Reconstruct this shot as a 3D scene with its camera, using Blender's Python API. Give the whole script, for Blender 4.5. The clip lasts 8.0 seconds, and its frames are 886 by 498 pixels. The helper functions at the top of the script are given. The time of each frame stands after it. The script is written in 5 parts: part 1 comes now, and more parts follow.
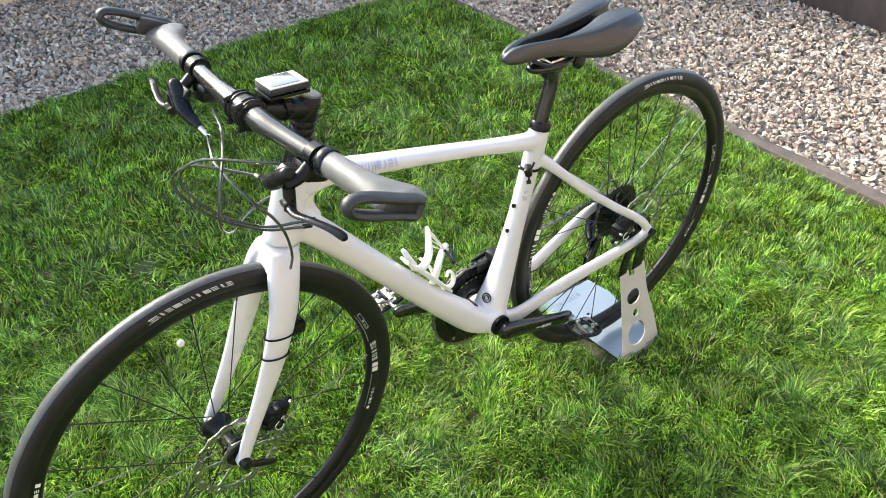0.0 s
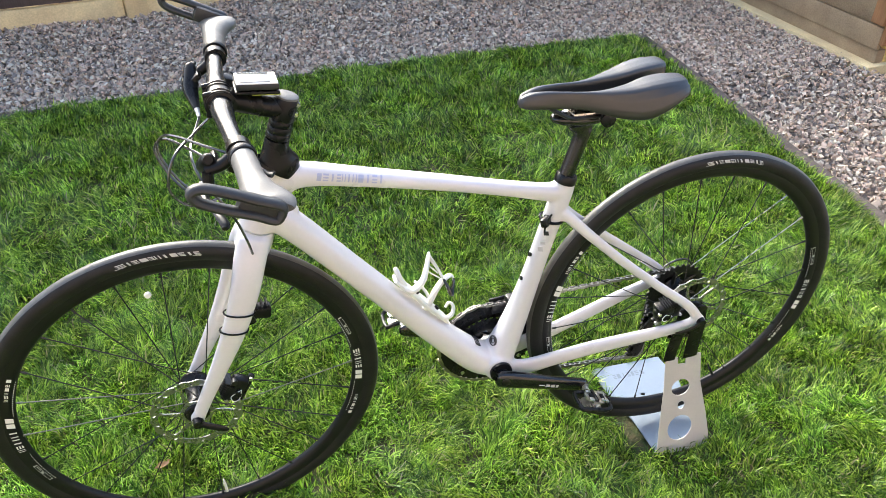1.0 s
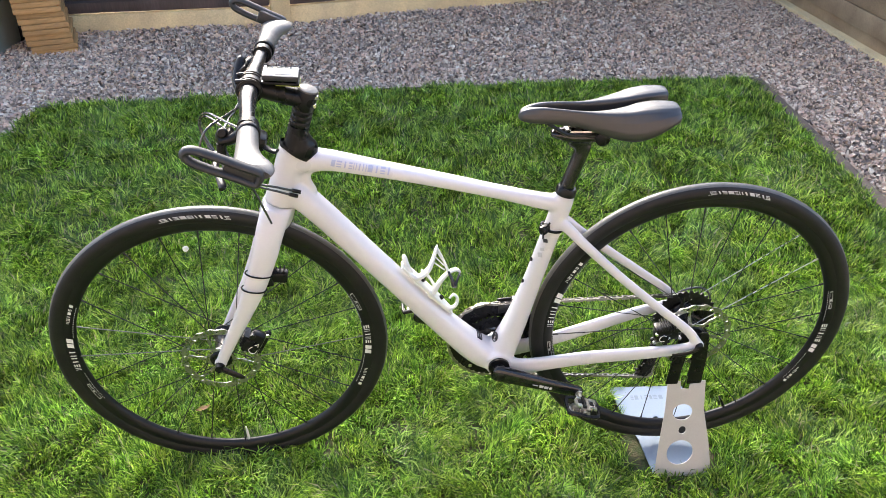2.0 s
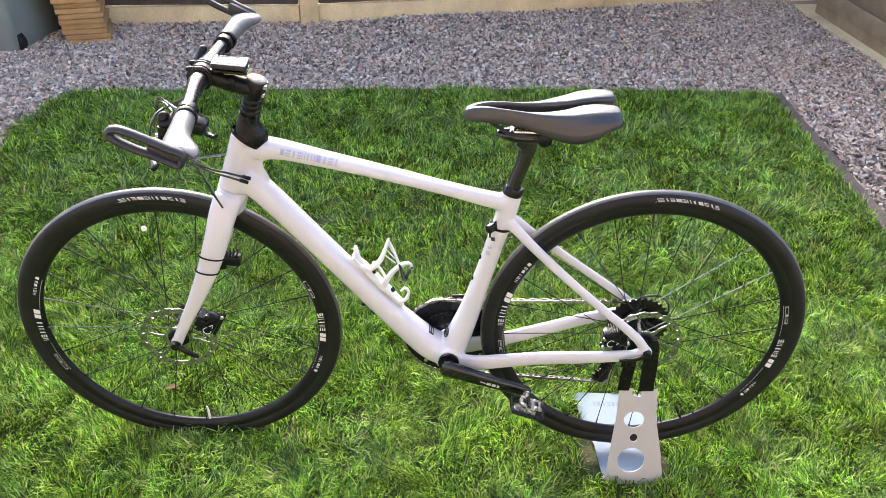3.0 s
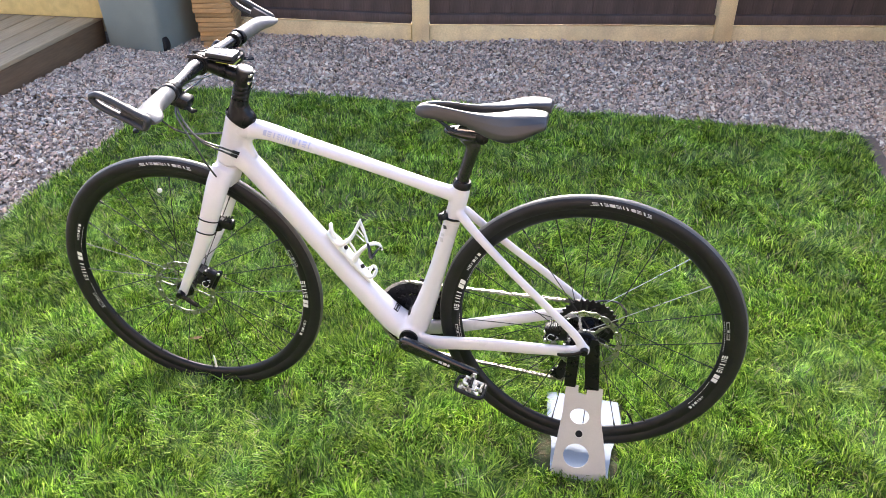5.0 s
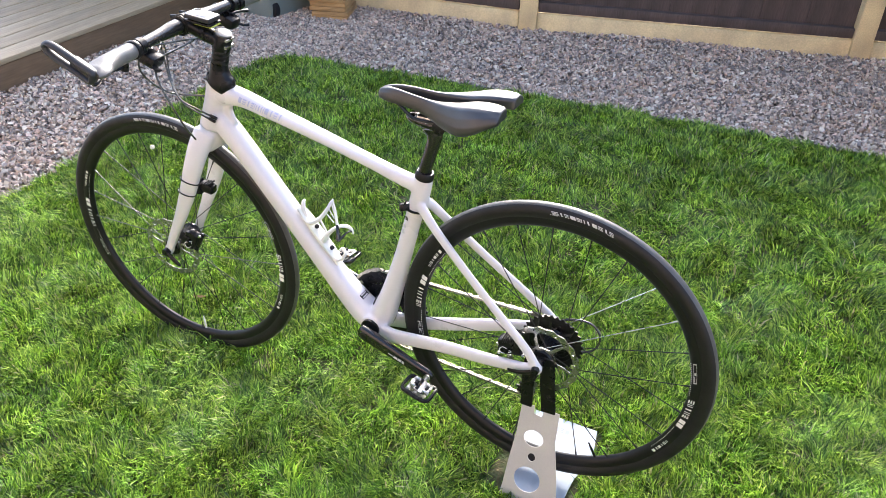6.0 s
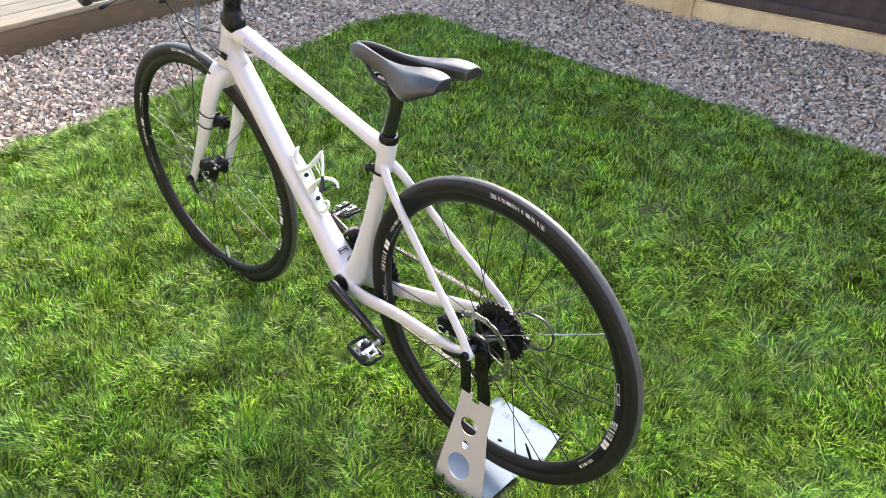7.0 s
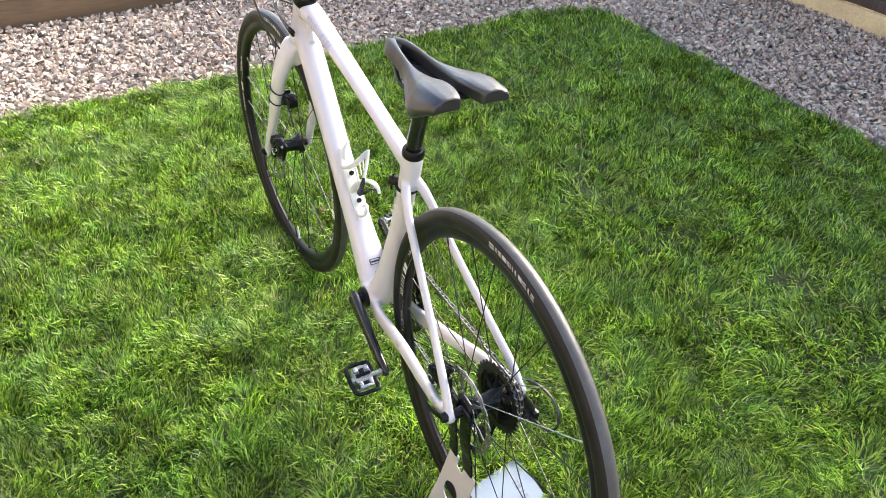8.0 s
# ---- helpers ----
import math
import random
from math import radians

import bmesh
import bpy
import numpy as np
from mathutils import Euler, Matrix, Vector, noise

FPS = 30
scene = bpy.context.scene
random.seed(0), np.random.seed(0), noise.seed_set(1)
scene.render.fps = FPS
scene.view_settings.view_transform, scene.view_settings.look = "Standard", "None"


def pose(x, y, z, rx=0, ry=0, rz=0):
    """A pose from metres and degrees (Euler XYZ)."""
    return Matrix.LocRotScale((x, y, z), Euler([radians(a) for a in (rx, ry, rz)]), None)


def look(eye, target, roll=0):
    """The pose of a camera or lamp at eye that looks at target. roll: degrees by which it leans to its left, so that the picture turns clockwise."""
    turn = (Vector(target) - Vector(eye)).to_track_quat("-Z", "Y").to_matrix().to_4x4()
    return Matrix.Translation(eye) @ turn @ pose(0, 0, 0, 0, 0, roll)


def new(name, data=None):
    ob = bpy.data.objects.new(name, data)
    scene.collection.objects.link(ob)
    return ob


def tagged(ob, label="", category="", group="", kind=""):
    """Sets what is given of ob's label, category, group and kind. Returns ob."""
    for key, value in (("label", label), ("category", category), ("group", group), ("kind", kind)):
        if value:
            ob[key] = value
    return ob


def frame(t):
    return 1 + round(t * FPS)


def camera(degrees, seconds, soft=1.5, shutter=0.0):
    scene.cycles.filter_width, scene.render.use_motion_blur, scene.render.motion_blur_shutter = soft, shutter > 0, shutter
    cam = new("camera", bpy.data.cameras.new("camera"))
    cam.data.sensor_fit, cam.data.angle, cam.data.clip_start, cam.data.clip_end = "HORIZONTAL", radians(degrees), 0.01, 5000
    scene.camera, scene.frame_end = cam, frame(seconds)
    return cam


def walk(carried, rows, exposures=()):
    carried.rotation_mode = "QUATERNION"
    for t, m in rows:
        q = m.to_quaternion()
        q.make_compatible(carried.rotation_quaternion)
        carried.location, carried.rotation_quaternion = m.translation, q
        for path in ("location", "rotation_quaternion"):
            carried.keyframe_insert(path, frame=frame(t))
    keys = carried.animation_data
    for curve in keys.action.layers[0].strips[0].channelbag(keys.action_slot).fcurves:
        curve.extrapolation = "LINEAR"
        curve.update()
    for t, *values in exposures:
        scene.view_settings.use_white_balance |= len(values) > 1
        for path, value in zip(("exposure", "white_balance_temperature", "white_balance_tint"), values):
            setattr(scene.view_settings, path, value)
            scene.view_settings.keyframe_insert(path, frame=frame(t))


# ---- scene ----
cam = camera(58.4, 8.0, soft=0.6)
PATH = [
    (0, (1.23, 0.891, 1.356), (0.244, -0.348, 0.133), 0.3),
    (0.5, (1.03, 0.993, 1.326), (0.314, -0.442, 0.13), 1.0),
    (1, (0.844, 1.091, 1.358), (0.379, -0.466, 0.192), 1.3),
    (1.5, (0.657, 1.223, 1.385), (0.398, -0.401, 0.248), 1.3),
    (1.7, (0.636, 1.254, 1.39), (0.445, -0.389, 0.266), 1.1),
    (2.8, (0.491, 1.31, 1.394), (0.46, -0.352, 0.282), 2.2),
    (3, (0.428, 1.321, 1.394), (0.426, -0.344, 0.286), 2.0),
    (3.5, (0.395, 1.387, 1.401), (0.459, -0.286, 0.308), 1.5),
    (4, (0.375, 1.476, 1.409), (0.52, -0.202, 0.33), 1.0),
    (4.5, (0.23, 1.495, 1.42), (0.478, -0.181, 0.357), 0.9),
    (5, (-0.002, 1.461, 1.419), (0.381, -0.193, 0.363), 0.9),
    (5.2, (-0.077, 1.423, 1.41), (0.367, -0.215, 0.351), 1.1),
    (6.3, (-0.456, 1.174, 1.391), (0.359, -0.275, 0.279), 2.5),
    (6.5, (-0.552, 1.116, 1.389), (0.336, -0.277, 0.261), 2.7),
    (7, (-0.699, 0.969, 1.383), (0.367, -0.261, 0.221), 3.3),
    (7.4, (-0.704, 0.775, 1.355), (0.483, -0.301, 0.157), 4.0),
    (7.5, (-0.721, 0.752, 1.351), (0.501, -0.286, 0.156), 3.9),
    (8, (-0.732, 0.554, 1.354), (0.618, -0.269, 0.129), 4.3),
]
EXPOSURE = 1.90
walk(cam, [(t, look(eye, target, roll)) for t, eye, target, roll in PATH],
     [(0, EXPOSURE - 0.04, 6600, 1), (1.0, EXPOSURE, 6600, 6), (1.7, EXPOSURE + 0.01, 6600, 9), (3.5, EXPOSURE + 0.14, 6450, 13), (5.0, EXPOSURE + 0.15, 6400, 15), (6.5, EXPOSURE + 0.09, 6450, 10), (8.0, EXPOSURE + 0.03, 6850, 9)])

# ---- world and sun ----
SUN_AZ, SUN_EL = -74.0, 30.0          # azimuth from +x towards +y, elevation
world = bpy.data.worlds.new("sky")
scene.world = world
world.use_nodes = True
wn = world.node_tree.nodes
sky = wn.new("ShaderNodeTexSky")
sky.sky_type = 'NISHITA'
sky.sun_disc = False
sky.sun_elevation = radians(SUN_EL)
sky.sun_rotation = radians(90 - SUN_AZ)
sky.dust_density = 3.0
sky.air_density = 0.85
wn["Background"].inputs["Strength"].default_value = 0.205
world.node_tree.links.new(sky.outputs[0], wn["Background"].inputs["Color"])
sun = new("sun", bpy.data.lights.new("sun", 'SUN'))
sun.data.energy, sun.data.angle, sun.data.color = 1.85, radians(18), (1.0, 0.97, 0.92)
_d = Vector((math.cos(radians(SUN_EL)) * math.cos(radians(SUN_AZ)), math.cos(radians(SUN_EL)) * math.sin(radians(SUN_AZ)), math.sin(radians(SUN_EL))))
sun.matrix_world = look(_d * 20, (0, 0, 0))


# ---- materials ----
def material(name, colour, rough=0.5, metal=0.0, vary=0.15, scale=20.0, bump=0.0, bump_scale=200.0, second=None, coat=0.0,
             sheen=0.0, stretch=(1, 1, 1), island=0.0, piece=0.0, spec=0.5):
    """A procedural surface: base colour broken up at two scales, roughness variation and fine relief."""
    m = bpy.data.materials.new(name)
    m.use_nodes = True
    n, l = m.node_tree.nodes, m.node_tree.links
    b = n["Principled BSDF"]
    b.inputs["Metallic"].default_value = metal
    b.inputs["Coat Weight"].default_value = coat
    b.inputs["Coat Roughness"].default_value = 0.12
    b.inputs["Sheen Weight"].default_value = sheen
    b.inputs["Specular IOR Level"].default_value = spec
    co = n.new("ShaderNodeTexCoord")
    mp = n.new("ShaderNodeMapping")
    mp.inputs["Scale"].default_value = stretch
    l.new(co.outputs["Object"], mp.inputs["Vector"])
    big = n.new("ShaderNodeTexNoise")
    big.inputs["Scale"].default_value, big.inputs["Detail"].default_value = scale, 5
    fine = n.new("ShaderNodeTexNoise")
    fine.inputs["Scale"].default_value, fine.inputs["Detail"].default_value = bump_scale, 3
    l.new(mp.outputs[0], big.inputs["Vector"])
    l.new(mp.outputs[0], fine.inputs["Vector"])
    ramp = n.new("ShaderNodeMix")
    ramp.data_type = 'RGBA'
    c2 = second or tuple(c * (1 - vary) for c in colour)
    ramp.inputs["A"].default_value, ramp.inputs["B"].default_value = (*colour, 1), (*c2, 1)
    stretchr = n.new("ShaderNodeMapRange")
    stretchr.inputs["From Min"].default_value, stretchr.inputs["From Max"].default_value = 0.32, 0.68
    l.new(big.outputs["Fac"], stretchr.inputs["Value"])
    l.new(stretchr.outputs[0], ramp.inputs["Factor"])
    out = ramp.outputs["Result"]
    hsv = n.new("ShaderNodeHueSaturation")
    l.new(out, hsv.inputs["Color"])
    val = n.new("ShaderNodeMapRange")
    val.inputs["From Min"].default_value, val.inputs["From Max"].default_value = 0.25, 0.75
    val.inputs["To Min"].default_value, val.inputs["To Max"].default_value = 1 - vary * 0.6, 1 + vary * 0.6
    l.new(fine.outputs["Fac"], val.inputs["Value"])
    src = val.outputs[0]
    if island or piece:
        if island:
            rnd = n.new("ShaderNodeNewGeometry").outputs["Random Per Island"]
        else:
            rnd = n.new("ShaderNodeObjectInfo").outputs["Random"]
        mr = n.new("ShaderNodeMapRange")
        mr.inputs["To Min"].default_value, mr.inputs["To Max"].default_value = 1 - (island or piece), 1 + (island or piece)
        l.new(rnd, mr.inputs["Value"])
        mul = n.new("ShaderNodeMath")
        mul.operation = 'MULTIPLY'
        l.new(src, mul.inputs[0])
        l.new(mr.outputs[0], mul.inputs[1])
        src = mul.outputs[0]
    l.new(src, hsv.inputs["Value"])
    l.new(hsv.outputs[0], b.inputs["Base Color"])
    rr = n.new("ShaderNodeMapRange")
    rr.inputs["To Min"].default_value, rr.inputs["To Max"].default_value = max(rough - 0.1, 0.03), min(rough + 0.1, 1)
    l.new(big.outputs["Fac"], rr.inputs["Value"])
    l.new(rr.outputs[0], b.inputs["Roughness"])
    if bump:
        bp = n.new("ShaderNodeBump")
        bp.inputs["Strength"].default_value, bp.inputs["Distance"].default_value = 0.6, bump
        l.new(fine.outputs["Fac"], bp.inputs["Height"])
        l.new(bp.outputs[0], b.inputs["Normal"])
    return m


def grass_material():
    m = bpy.data.materials.new("grass_blade")
    m.use_nodes = True
    n, l = m.node_tree.nodes, m.node_tree.links
    n.remove(n["Principled BSDF"])
    rnd = n.new("ShaderNodeNewGeometry").outputs["Random Per Island"]
    ramp = n.new("ShaderNodeValToRGB")
    e = ramp.color_ramp.elements
    e[0].position, e[0].color = 0.0, (0.020, 0.058, 0.004, 1)
    e[1].position, e[1].color = 1.0, (0.46, 0.42, 0.20, 1)
    for at, colour in ((0.35, (0.098, 0.205, 0.017, 1)), (0.75, (0.328, 0.515, 0.047, 1)), (0.955, (0.60, 0.76, 0.13, 1)), (0.965, (0.44, 0.40, 0.19, 1))):
        x = e.new(at)
        x.color = colour
    l.new(rnd, ramp.inputs[0])
    co = n.new("ShaderNodeTexCoord")

    def spread(scale, lo, hi):
        nz = n.new("ShaderNodeTexNoise")
        nz.inputs["Scale"].default_value, nz.inputs["Detail"].default_value = scale, 4
        l.new(co.outputs["Object"], nz.inputs["Vector"])
        mr = n.new("ShaderNodeMapRange")
        mr.inputs["From Min"].default_value, mr.inputs["From Max"].default_value = 0.33, 0.67
        mr.inputs["To Min"].default_value, mr.inputs["To Max"].default_value = lo, hi
        l.new(nz.outputs["Fac"], mr.inputs["Value"])
        return mr.outputs[0]
    tint = n.new("ShaderNodeMix")
    tint.data_type, tint.blend_type = 'RGBA', 'MULTIPLY'
    tint.inputs["B"].default_value = (0.60, 0.82, 1.45, 1)
    l.new(spread(9.0, -0.25, 0.42), tint.inputs["Factor"])
    l.new(ramp.outputs[0], tint.inputs["A"])
    hsv = n.new("ShaderNodeHueSaturation")
    l.new(tint.outputs["Result"], hsv.inputs["Color"])
    mul = n.new("ShaderNodeMath")
    mul.operation = 'MULTIPLY'
    l.new(spread(4.5, 0.80, 1.24), mul.inputs[0])
    l.new(spread(20.0, 0.62, 1.40), mul.inputs[1])
    l.new(mul.outputs[0], hsv.inputs["Value"])
    d = n.new("ShaderNodeBsdfDiffuse")
    t = n.new("ShaderNodeBsdfTranslucent")
    g = n.new("ShaderNodeBsdfGlossy")
    g.inputs["Roughness"].default_value = 0.38
    g.inputs["Color"].default_value = (0.9, 0.95, 0.9, 1)
    for s in (d, t):
        l.new(hsv.outputs[0], s.inputs["Color"])
    a = n.new("ShaderNodeMixShader")
    a.inputs[0].default_value = 0.44
    l.new(d.outputs[0], a.inputs[1])
    l.new(t.outputs[0], a.inputs[2])
    c = n.new("ShaderNodeMixShader")
    c.inputs[0].default_value = 0.032
    l.new(a.outputs[0], c.inputs[1])
    l.new(g.outputs[0], c.inputs[2])
    l.new(c.outputs[0], n["Material Output"].inputs["Surface"])
    return m


def pebble_material():
    m = bpy.data.materials.new("pebble")
    m.use_nodes = True
    n, l = m.node_tree.nodes, m.node_tree.links
    b = n["Principled BSDF"]
    b.inputs["Roughness"].default_value = 0.85
    b.inputs["Specular IOR Level"].default_value = 0.25
    rnd = n.new("ShaderNodeNewGeometry").outputs["Random Per Island"]
    ramp = n.new("ShaderNodeValToRGB")
    ramp.color_ramp.interpolation = 'CONSTANT'
    e = ramp.color_ramp.elements
    shades = [(0.374, 0.312, 0.260), (0.557, 0.471, 0.374), (0.494, 0.366, 0.290), (0.703, 0.612, 0.494), (0.583, 0.437, 0.345), (0.195, 0.163, 0.142),
              (0.445, 0.385, 0.333), (0.741, 0.679, 0.558), (0.578, 0.469, 0.355), (0.247, 0.211, 0.186), (0.661, 0.522, 0.422), (0.326, 0.272, 0.222)]
    e[0].color = (*shades[0], 1)
    e[1].position, e[1].color = 1 / 12, (*shades[1], 1)
    for i in range(2, 12):
        x = e.new(i / 12)
        x.color = (*shades[i], 1)
    l.new(rnd, ramp.inputs[0])
    co = n.new("ShaderNodeTexCoord")
    nz = n.new("ShaderNodeTexNoise")
    nz.inputs["Scale"].default_value, nz.inputs["Detail"].default_value = 120, 4
    l.new(co.outputs["Object"], nz.inputs["Vector"])
    mr = n.new("ShaderNodeMapRange")
    mr.inputs["To Min"].default_value, mr.inputs["To Max"].default_value = 0.75, 1.30
    l.new(nz.outputs["Fac"], mr.inputs["Value"])
    hsv = n.new("ShaderNodeHueSaturation")
    l.new(ramp.outputs[0], hsv.inputs["Color"])
    l.new(mr.outputs[0], hsv.inputs["Value"])
    l.new(hsv.outputs[0], b.inputs["Base Color"])
    return m


WHITE = material("white_frame_paint", (0.65, 0.635, 0.655), 0.3, vary=0.03, scale=6, coat=0.6)
CAGE_W = material("white_plastic", (0.70, 0.71, 0.66), 0.4, vary=0.05, scale=30)
BLACK = material("black_satin_metal", (0.009, 0.009, 0.010), 0.28, vary=0.3, scale=40, bump=0.0003, spec=0.24)
GLOSS = material("black_gloss_metal", (0.010, 0.010, 0.011), 0.2, vary=0.3, scale=40, coat=0.3)
TYRE = material("tyre_rubber", (0.013, 0.013, 0.0140), 0.5, spec=0.3, vary=0.35, scale=25, bump=0.0005, bump_scale=500)
# Paler rubber for the crown: the sun's glancing highlight as colour.
TREAD = material("sun_glint_tread", (0.085, 0.084, 0.079), 0.42, vary=0.3, scale=40, bump=0.0004, bump_scale=600)
RIM = material("black_anodised_rim", (0.008, 0.008, 0.0095), 0.4, spec=0.3, vary=0.3, scale=30)
GREY = material("grey_grip_rubber", (0.135, 0.130, 0.122), 0.45, vary=0.2, scale=60, bump=0.0004, bump_scale=900)
BARMETAL = material("dark_anodised_bar", (0.085, 0.084, 0.083), 0.24, metal=0.75, vary=0.2, scale=50)
SADDLE = material("saddle_cover", (0.016, 0.016, 0.018), 0.38, vary=0.2, scale=40, bump=0.0002, bump_scale=1500, spec=0.85)
STEEL = material("polished_steel", (0.62, 0.60, 0.56), 0.28, metal=1.0, vary=0.15, scale=60)
DARKSTEEL = material("dark_steel", (0.055, 0.055, 0.056), 0.38, metal=0.9, vary=0.3, scale=80)
SPOKE_GLINT = material("spoke_glint_steel", (0.26, 0.26, 0.22), 0.42, metal=0.9, vary=0.2, scale=80)
CABLE = material("cable_housing", (0.045, 0.047, 0.042), 0.2, vary=0.2, scale=60, coat=0.6)
STAND = material("painted_sheet_metal", (0.49, 0.465, 0.44), 0.38, vary=0.06, scale=14, bump=0.0002, bump_scale=300)
INK = material("white_ink", (0.78, 0.77, 0.75), 0.5, vary=0.1, scale=200)
INKBLUE = material("pale_blue_ink", (0.41, 0.45, 0.62), 0.4, vary=0.1, scale=200)
INKBLACK = material("black_ink", (0.03, 0.03, 0.035), 0.5, vary=0.1, scale=200)
INKDARK = material("faded_grey_print", (0.20, 0.24, 0.28), 0.5, vary=0.1, scale=200)
INKGREY = material("grey_ink", (0.5, 0.5, 0.5), 0.5, vary=0.1, scale=200)
BARGREY = material("dark_grey_plastic", (0.030, 0.031, 0.033), 0.4, spec=0.4, vary=0.2, scale=60)
CHAINSTEEL = material("oiled_chain_steel", (0.36, 0.34, 0.30), 0.34, metal=1.0, vary=0.3, scale=300)
SCREEN = material("lcd_screen", (0.21, 0.22, 0.21), 0.12, vary=0.1, scale=50, coat=1.0)
CASE = material("pale_device_case", (0.70, 0.71, 0.70), 0.35, vary=0.05, scale=50)
YELLOW = material("lime_rubber_strip", (0.35, 0.40, 0.06), 0.5, vary=0.1, scale=50)
# Same sheet as STAND; blue sky light is mixed into this copy's colour.
SKYLIT_SHEET = material("skylit_blue_sheet", (0.27, 0.325, 0.39), 0.34, vary=0.05, scale=14, bump=0.0002, bump_scale=300)
LEAF = material("dry_leaf", (0.42, 0.24, 0.13), 0.7, vary=0.3, scale=60, bump=0.0005, bump_scale=300)
ROTOR = material("brushed_rotor_steel", (0.33, 0.33, 0.30), 0.28, metal=0.9, vary=0.15, scale=90)
GRASS = grass_material()
PEBBLE = pebble_material()
SOIL = material("thatch_and_soil", (0.045, 0.066, 0.016), 0.95, vary=0.6, scale=60, second=(0.085, 0.070, 0.035), bump=0.01, bump_scale=150)
BED = material("gravel_bed", (0.34, 0.295, 0.26), 0.95, vary=0.5, scale=60, second=(0.20, 0.175, 0.15), bump=0.01, bump_scale=90)
EDGING = material("weathered_edging_board", (0.135, 0.105, 0.088), 0.85, vary=0.3, scale=14, bump=0.002, bump_scale=120)
CONCRETE = material("cast_concrete", (0.80, 0.66, 0.37), 0.85, vary=0.22, scale=7, bump=0.002, bump_scale=140, second=(0.62, 0.50, 0.29))
PANEL = material("dark_stained_board", (0.095, 0.072, 0.064), 0.75, vary=0.35, scale=9, stretch=(1, 1, 0.12), bump=0.001, bump_scale=160, piece=0.08)
DECK = material("weathered_decking", (0.40, 0.315, 0.20), 0.6, vary=0.3, scale=9, stretch=(1, 0.1, 1), bump=0.002, bump_scale=120, piece=0.12)
FASCIA = material("brown_timber", (0.215, 0.14, 0.078), 0.8, vary=0.3, scale=9, stretch=(1, 0.1, 1), bump=0.002, bump_scale=120)
SHED = material("shed_boards", (0.27, 0.195, 0.12), 0.75, vary=0.3, second=(0.38, 0.29, 0.18), scale=8, stretch=(1, 0.12, 1), bump=0.001, bump_scale=140, piece=0.15)
SHEDTRIM = material("orange_stained_trim", (0.36, 0.19, 0.09), 0.7, vary=0.25, scale=10, stretch=(1, 1, 0.12), bump=0.001, bump_scale=140)
SLATS = material("sawn_slats", (0.50, 0.31, 0.13), 0.75, vary=0.3, scale=12, stretch=(0.2, 1, 1), bump=0.001, bump_scale=150, piece=0.18)
YELLOWWOOD = material("yellowed_timber", (0.70, 0.55, 0.22), 0.75, vary=0.2, scale=20, bump=0.001)
POT = material("pale_stone_pot", (0.58, 0.56, 0.52), 0.8, vary=0.25, scale=14, bump=0.002, bump_scale=90, second=(0.42, 0.40, 0.36))
BIN = material("grey_green_plastic", (0.24, 0.29, 0.27), 0.5, vary=0.12, scale=7, bump=0.0006, bump_scale=400)
BRICKS = material("warm_bounce_brick", (0.31, 0.24, 0.195), 0.9, vary=0.25, scale=5, bump=0.003, bump_scale=60, second=(0.22, 0.18, 0.155))
ROOF = material("grey_roofing_felt", (0.10, 0.10, 0.10), 0.9, vary=0.3, scale=20, bump=0.001)


# ---- building helpers ----
def part(name, bm, mat, parent=None, label="", m=None, smooth=38):
    """Links a bmesh as one mesh object under a thing or under a part."""
    me = bpy.data.meshes.new(name)
    bmesh.ops.recalc_face_normals(bm, faces=bm.faces)
    bm.to_mesh(me)
    bm.free()
    return link(name, me, mat, parent, label, m, smooth)


def link(name, me, mat, parent=None, label="", m=None, smooth=38):
    if mat and not me.materials:
        me.materials.append(mat)
        if smooth:
            me.polygons.foreach_set("use_smooth", [True] * len(me.polygons))
            me.set_sharp_from_angle(angle=radians(smooth))
    ob = new(name, me)
    if parent:
        ob.parent = parent
    if m is not None:
        ob.matrix_local = m
    if label:
        ob["label"] = label
    return ob


def thing(name, label, category, m=None, group="", kind=""):
    ob = tagged(new(name), label, category, group, kind)
    if m is not None:
        ob.matrix_world = m
    return ob


def spline(pts, steps=6):
    """Catmull-Rom through tuples of any length."""
    p = [np.array(q, float) for q in pts]
    p = [2 * p[0] - p[1], *p, 2 * p[-1] - p[-2]]
    out = []
    for i in range(1, len(p) - 2):
        for k in range(steps):
            t = k / steps
            a, b, c, d = p[i - 1], p[i], p[i + 1], p[i + 2]
            out.append(0.5 * (2 * b + (c - a) * t + (2 * a - 5 * b + 4 * c - d) * t * t + (3 * b - a - 3 * c + d) * t ** 3))
    out.append(p[-2])
    return out


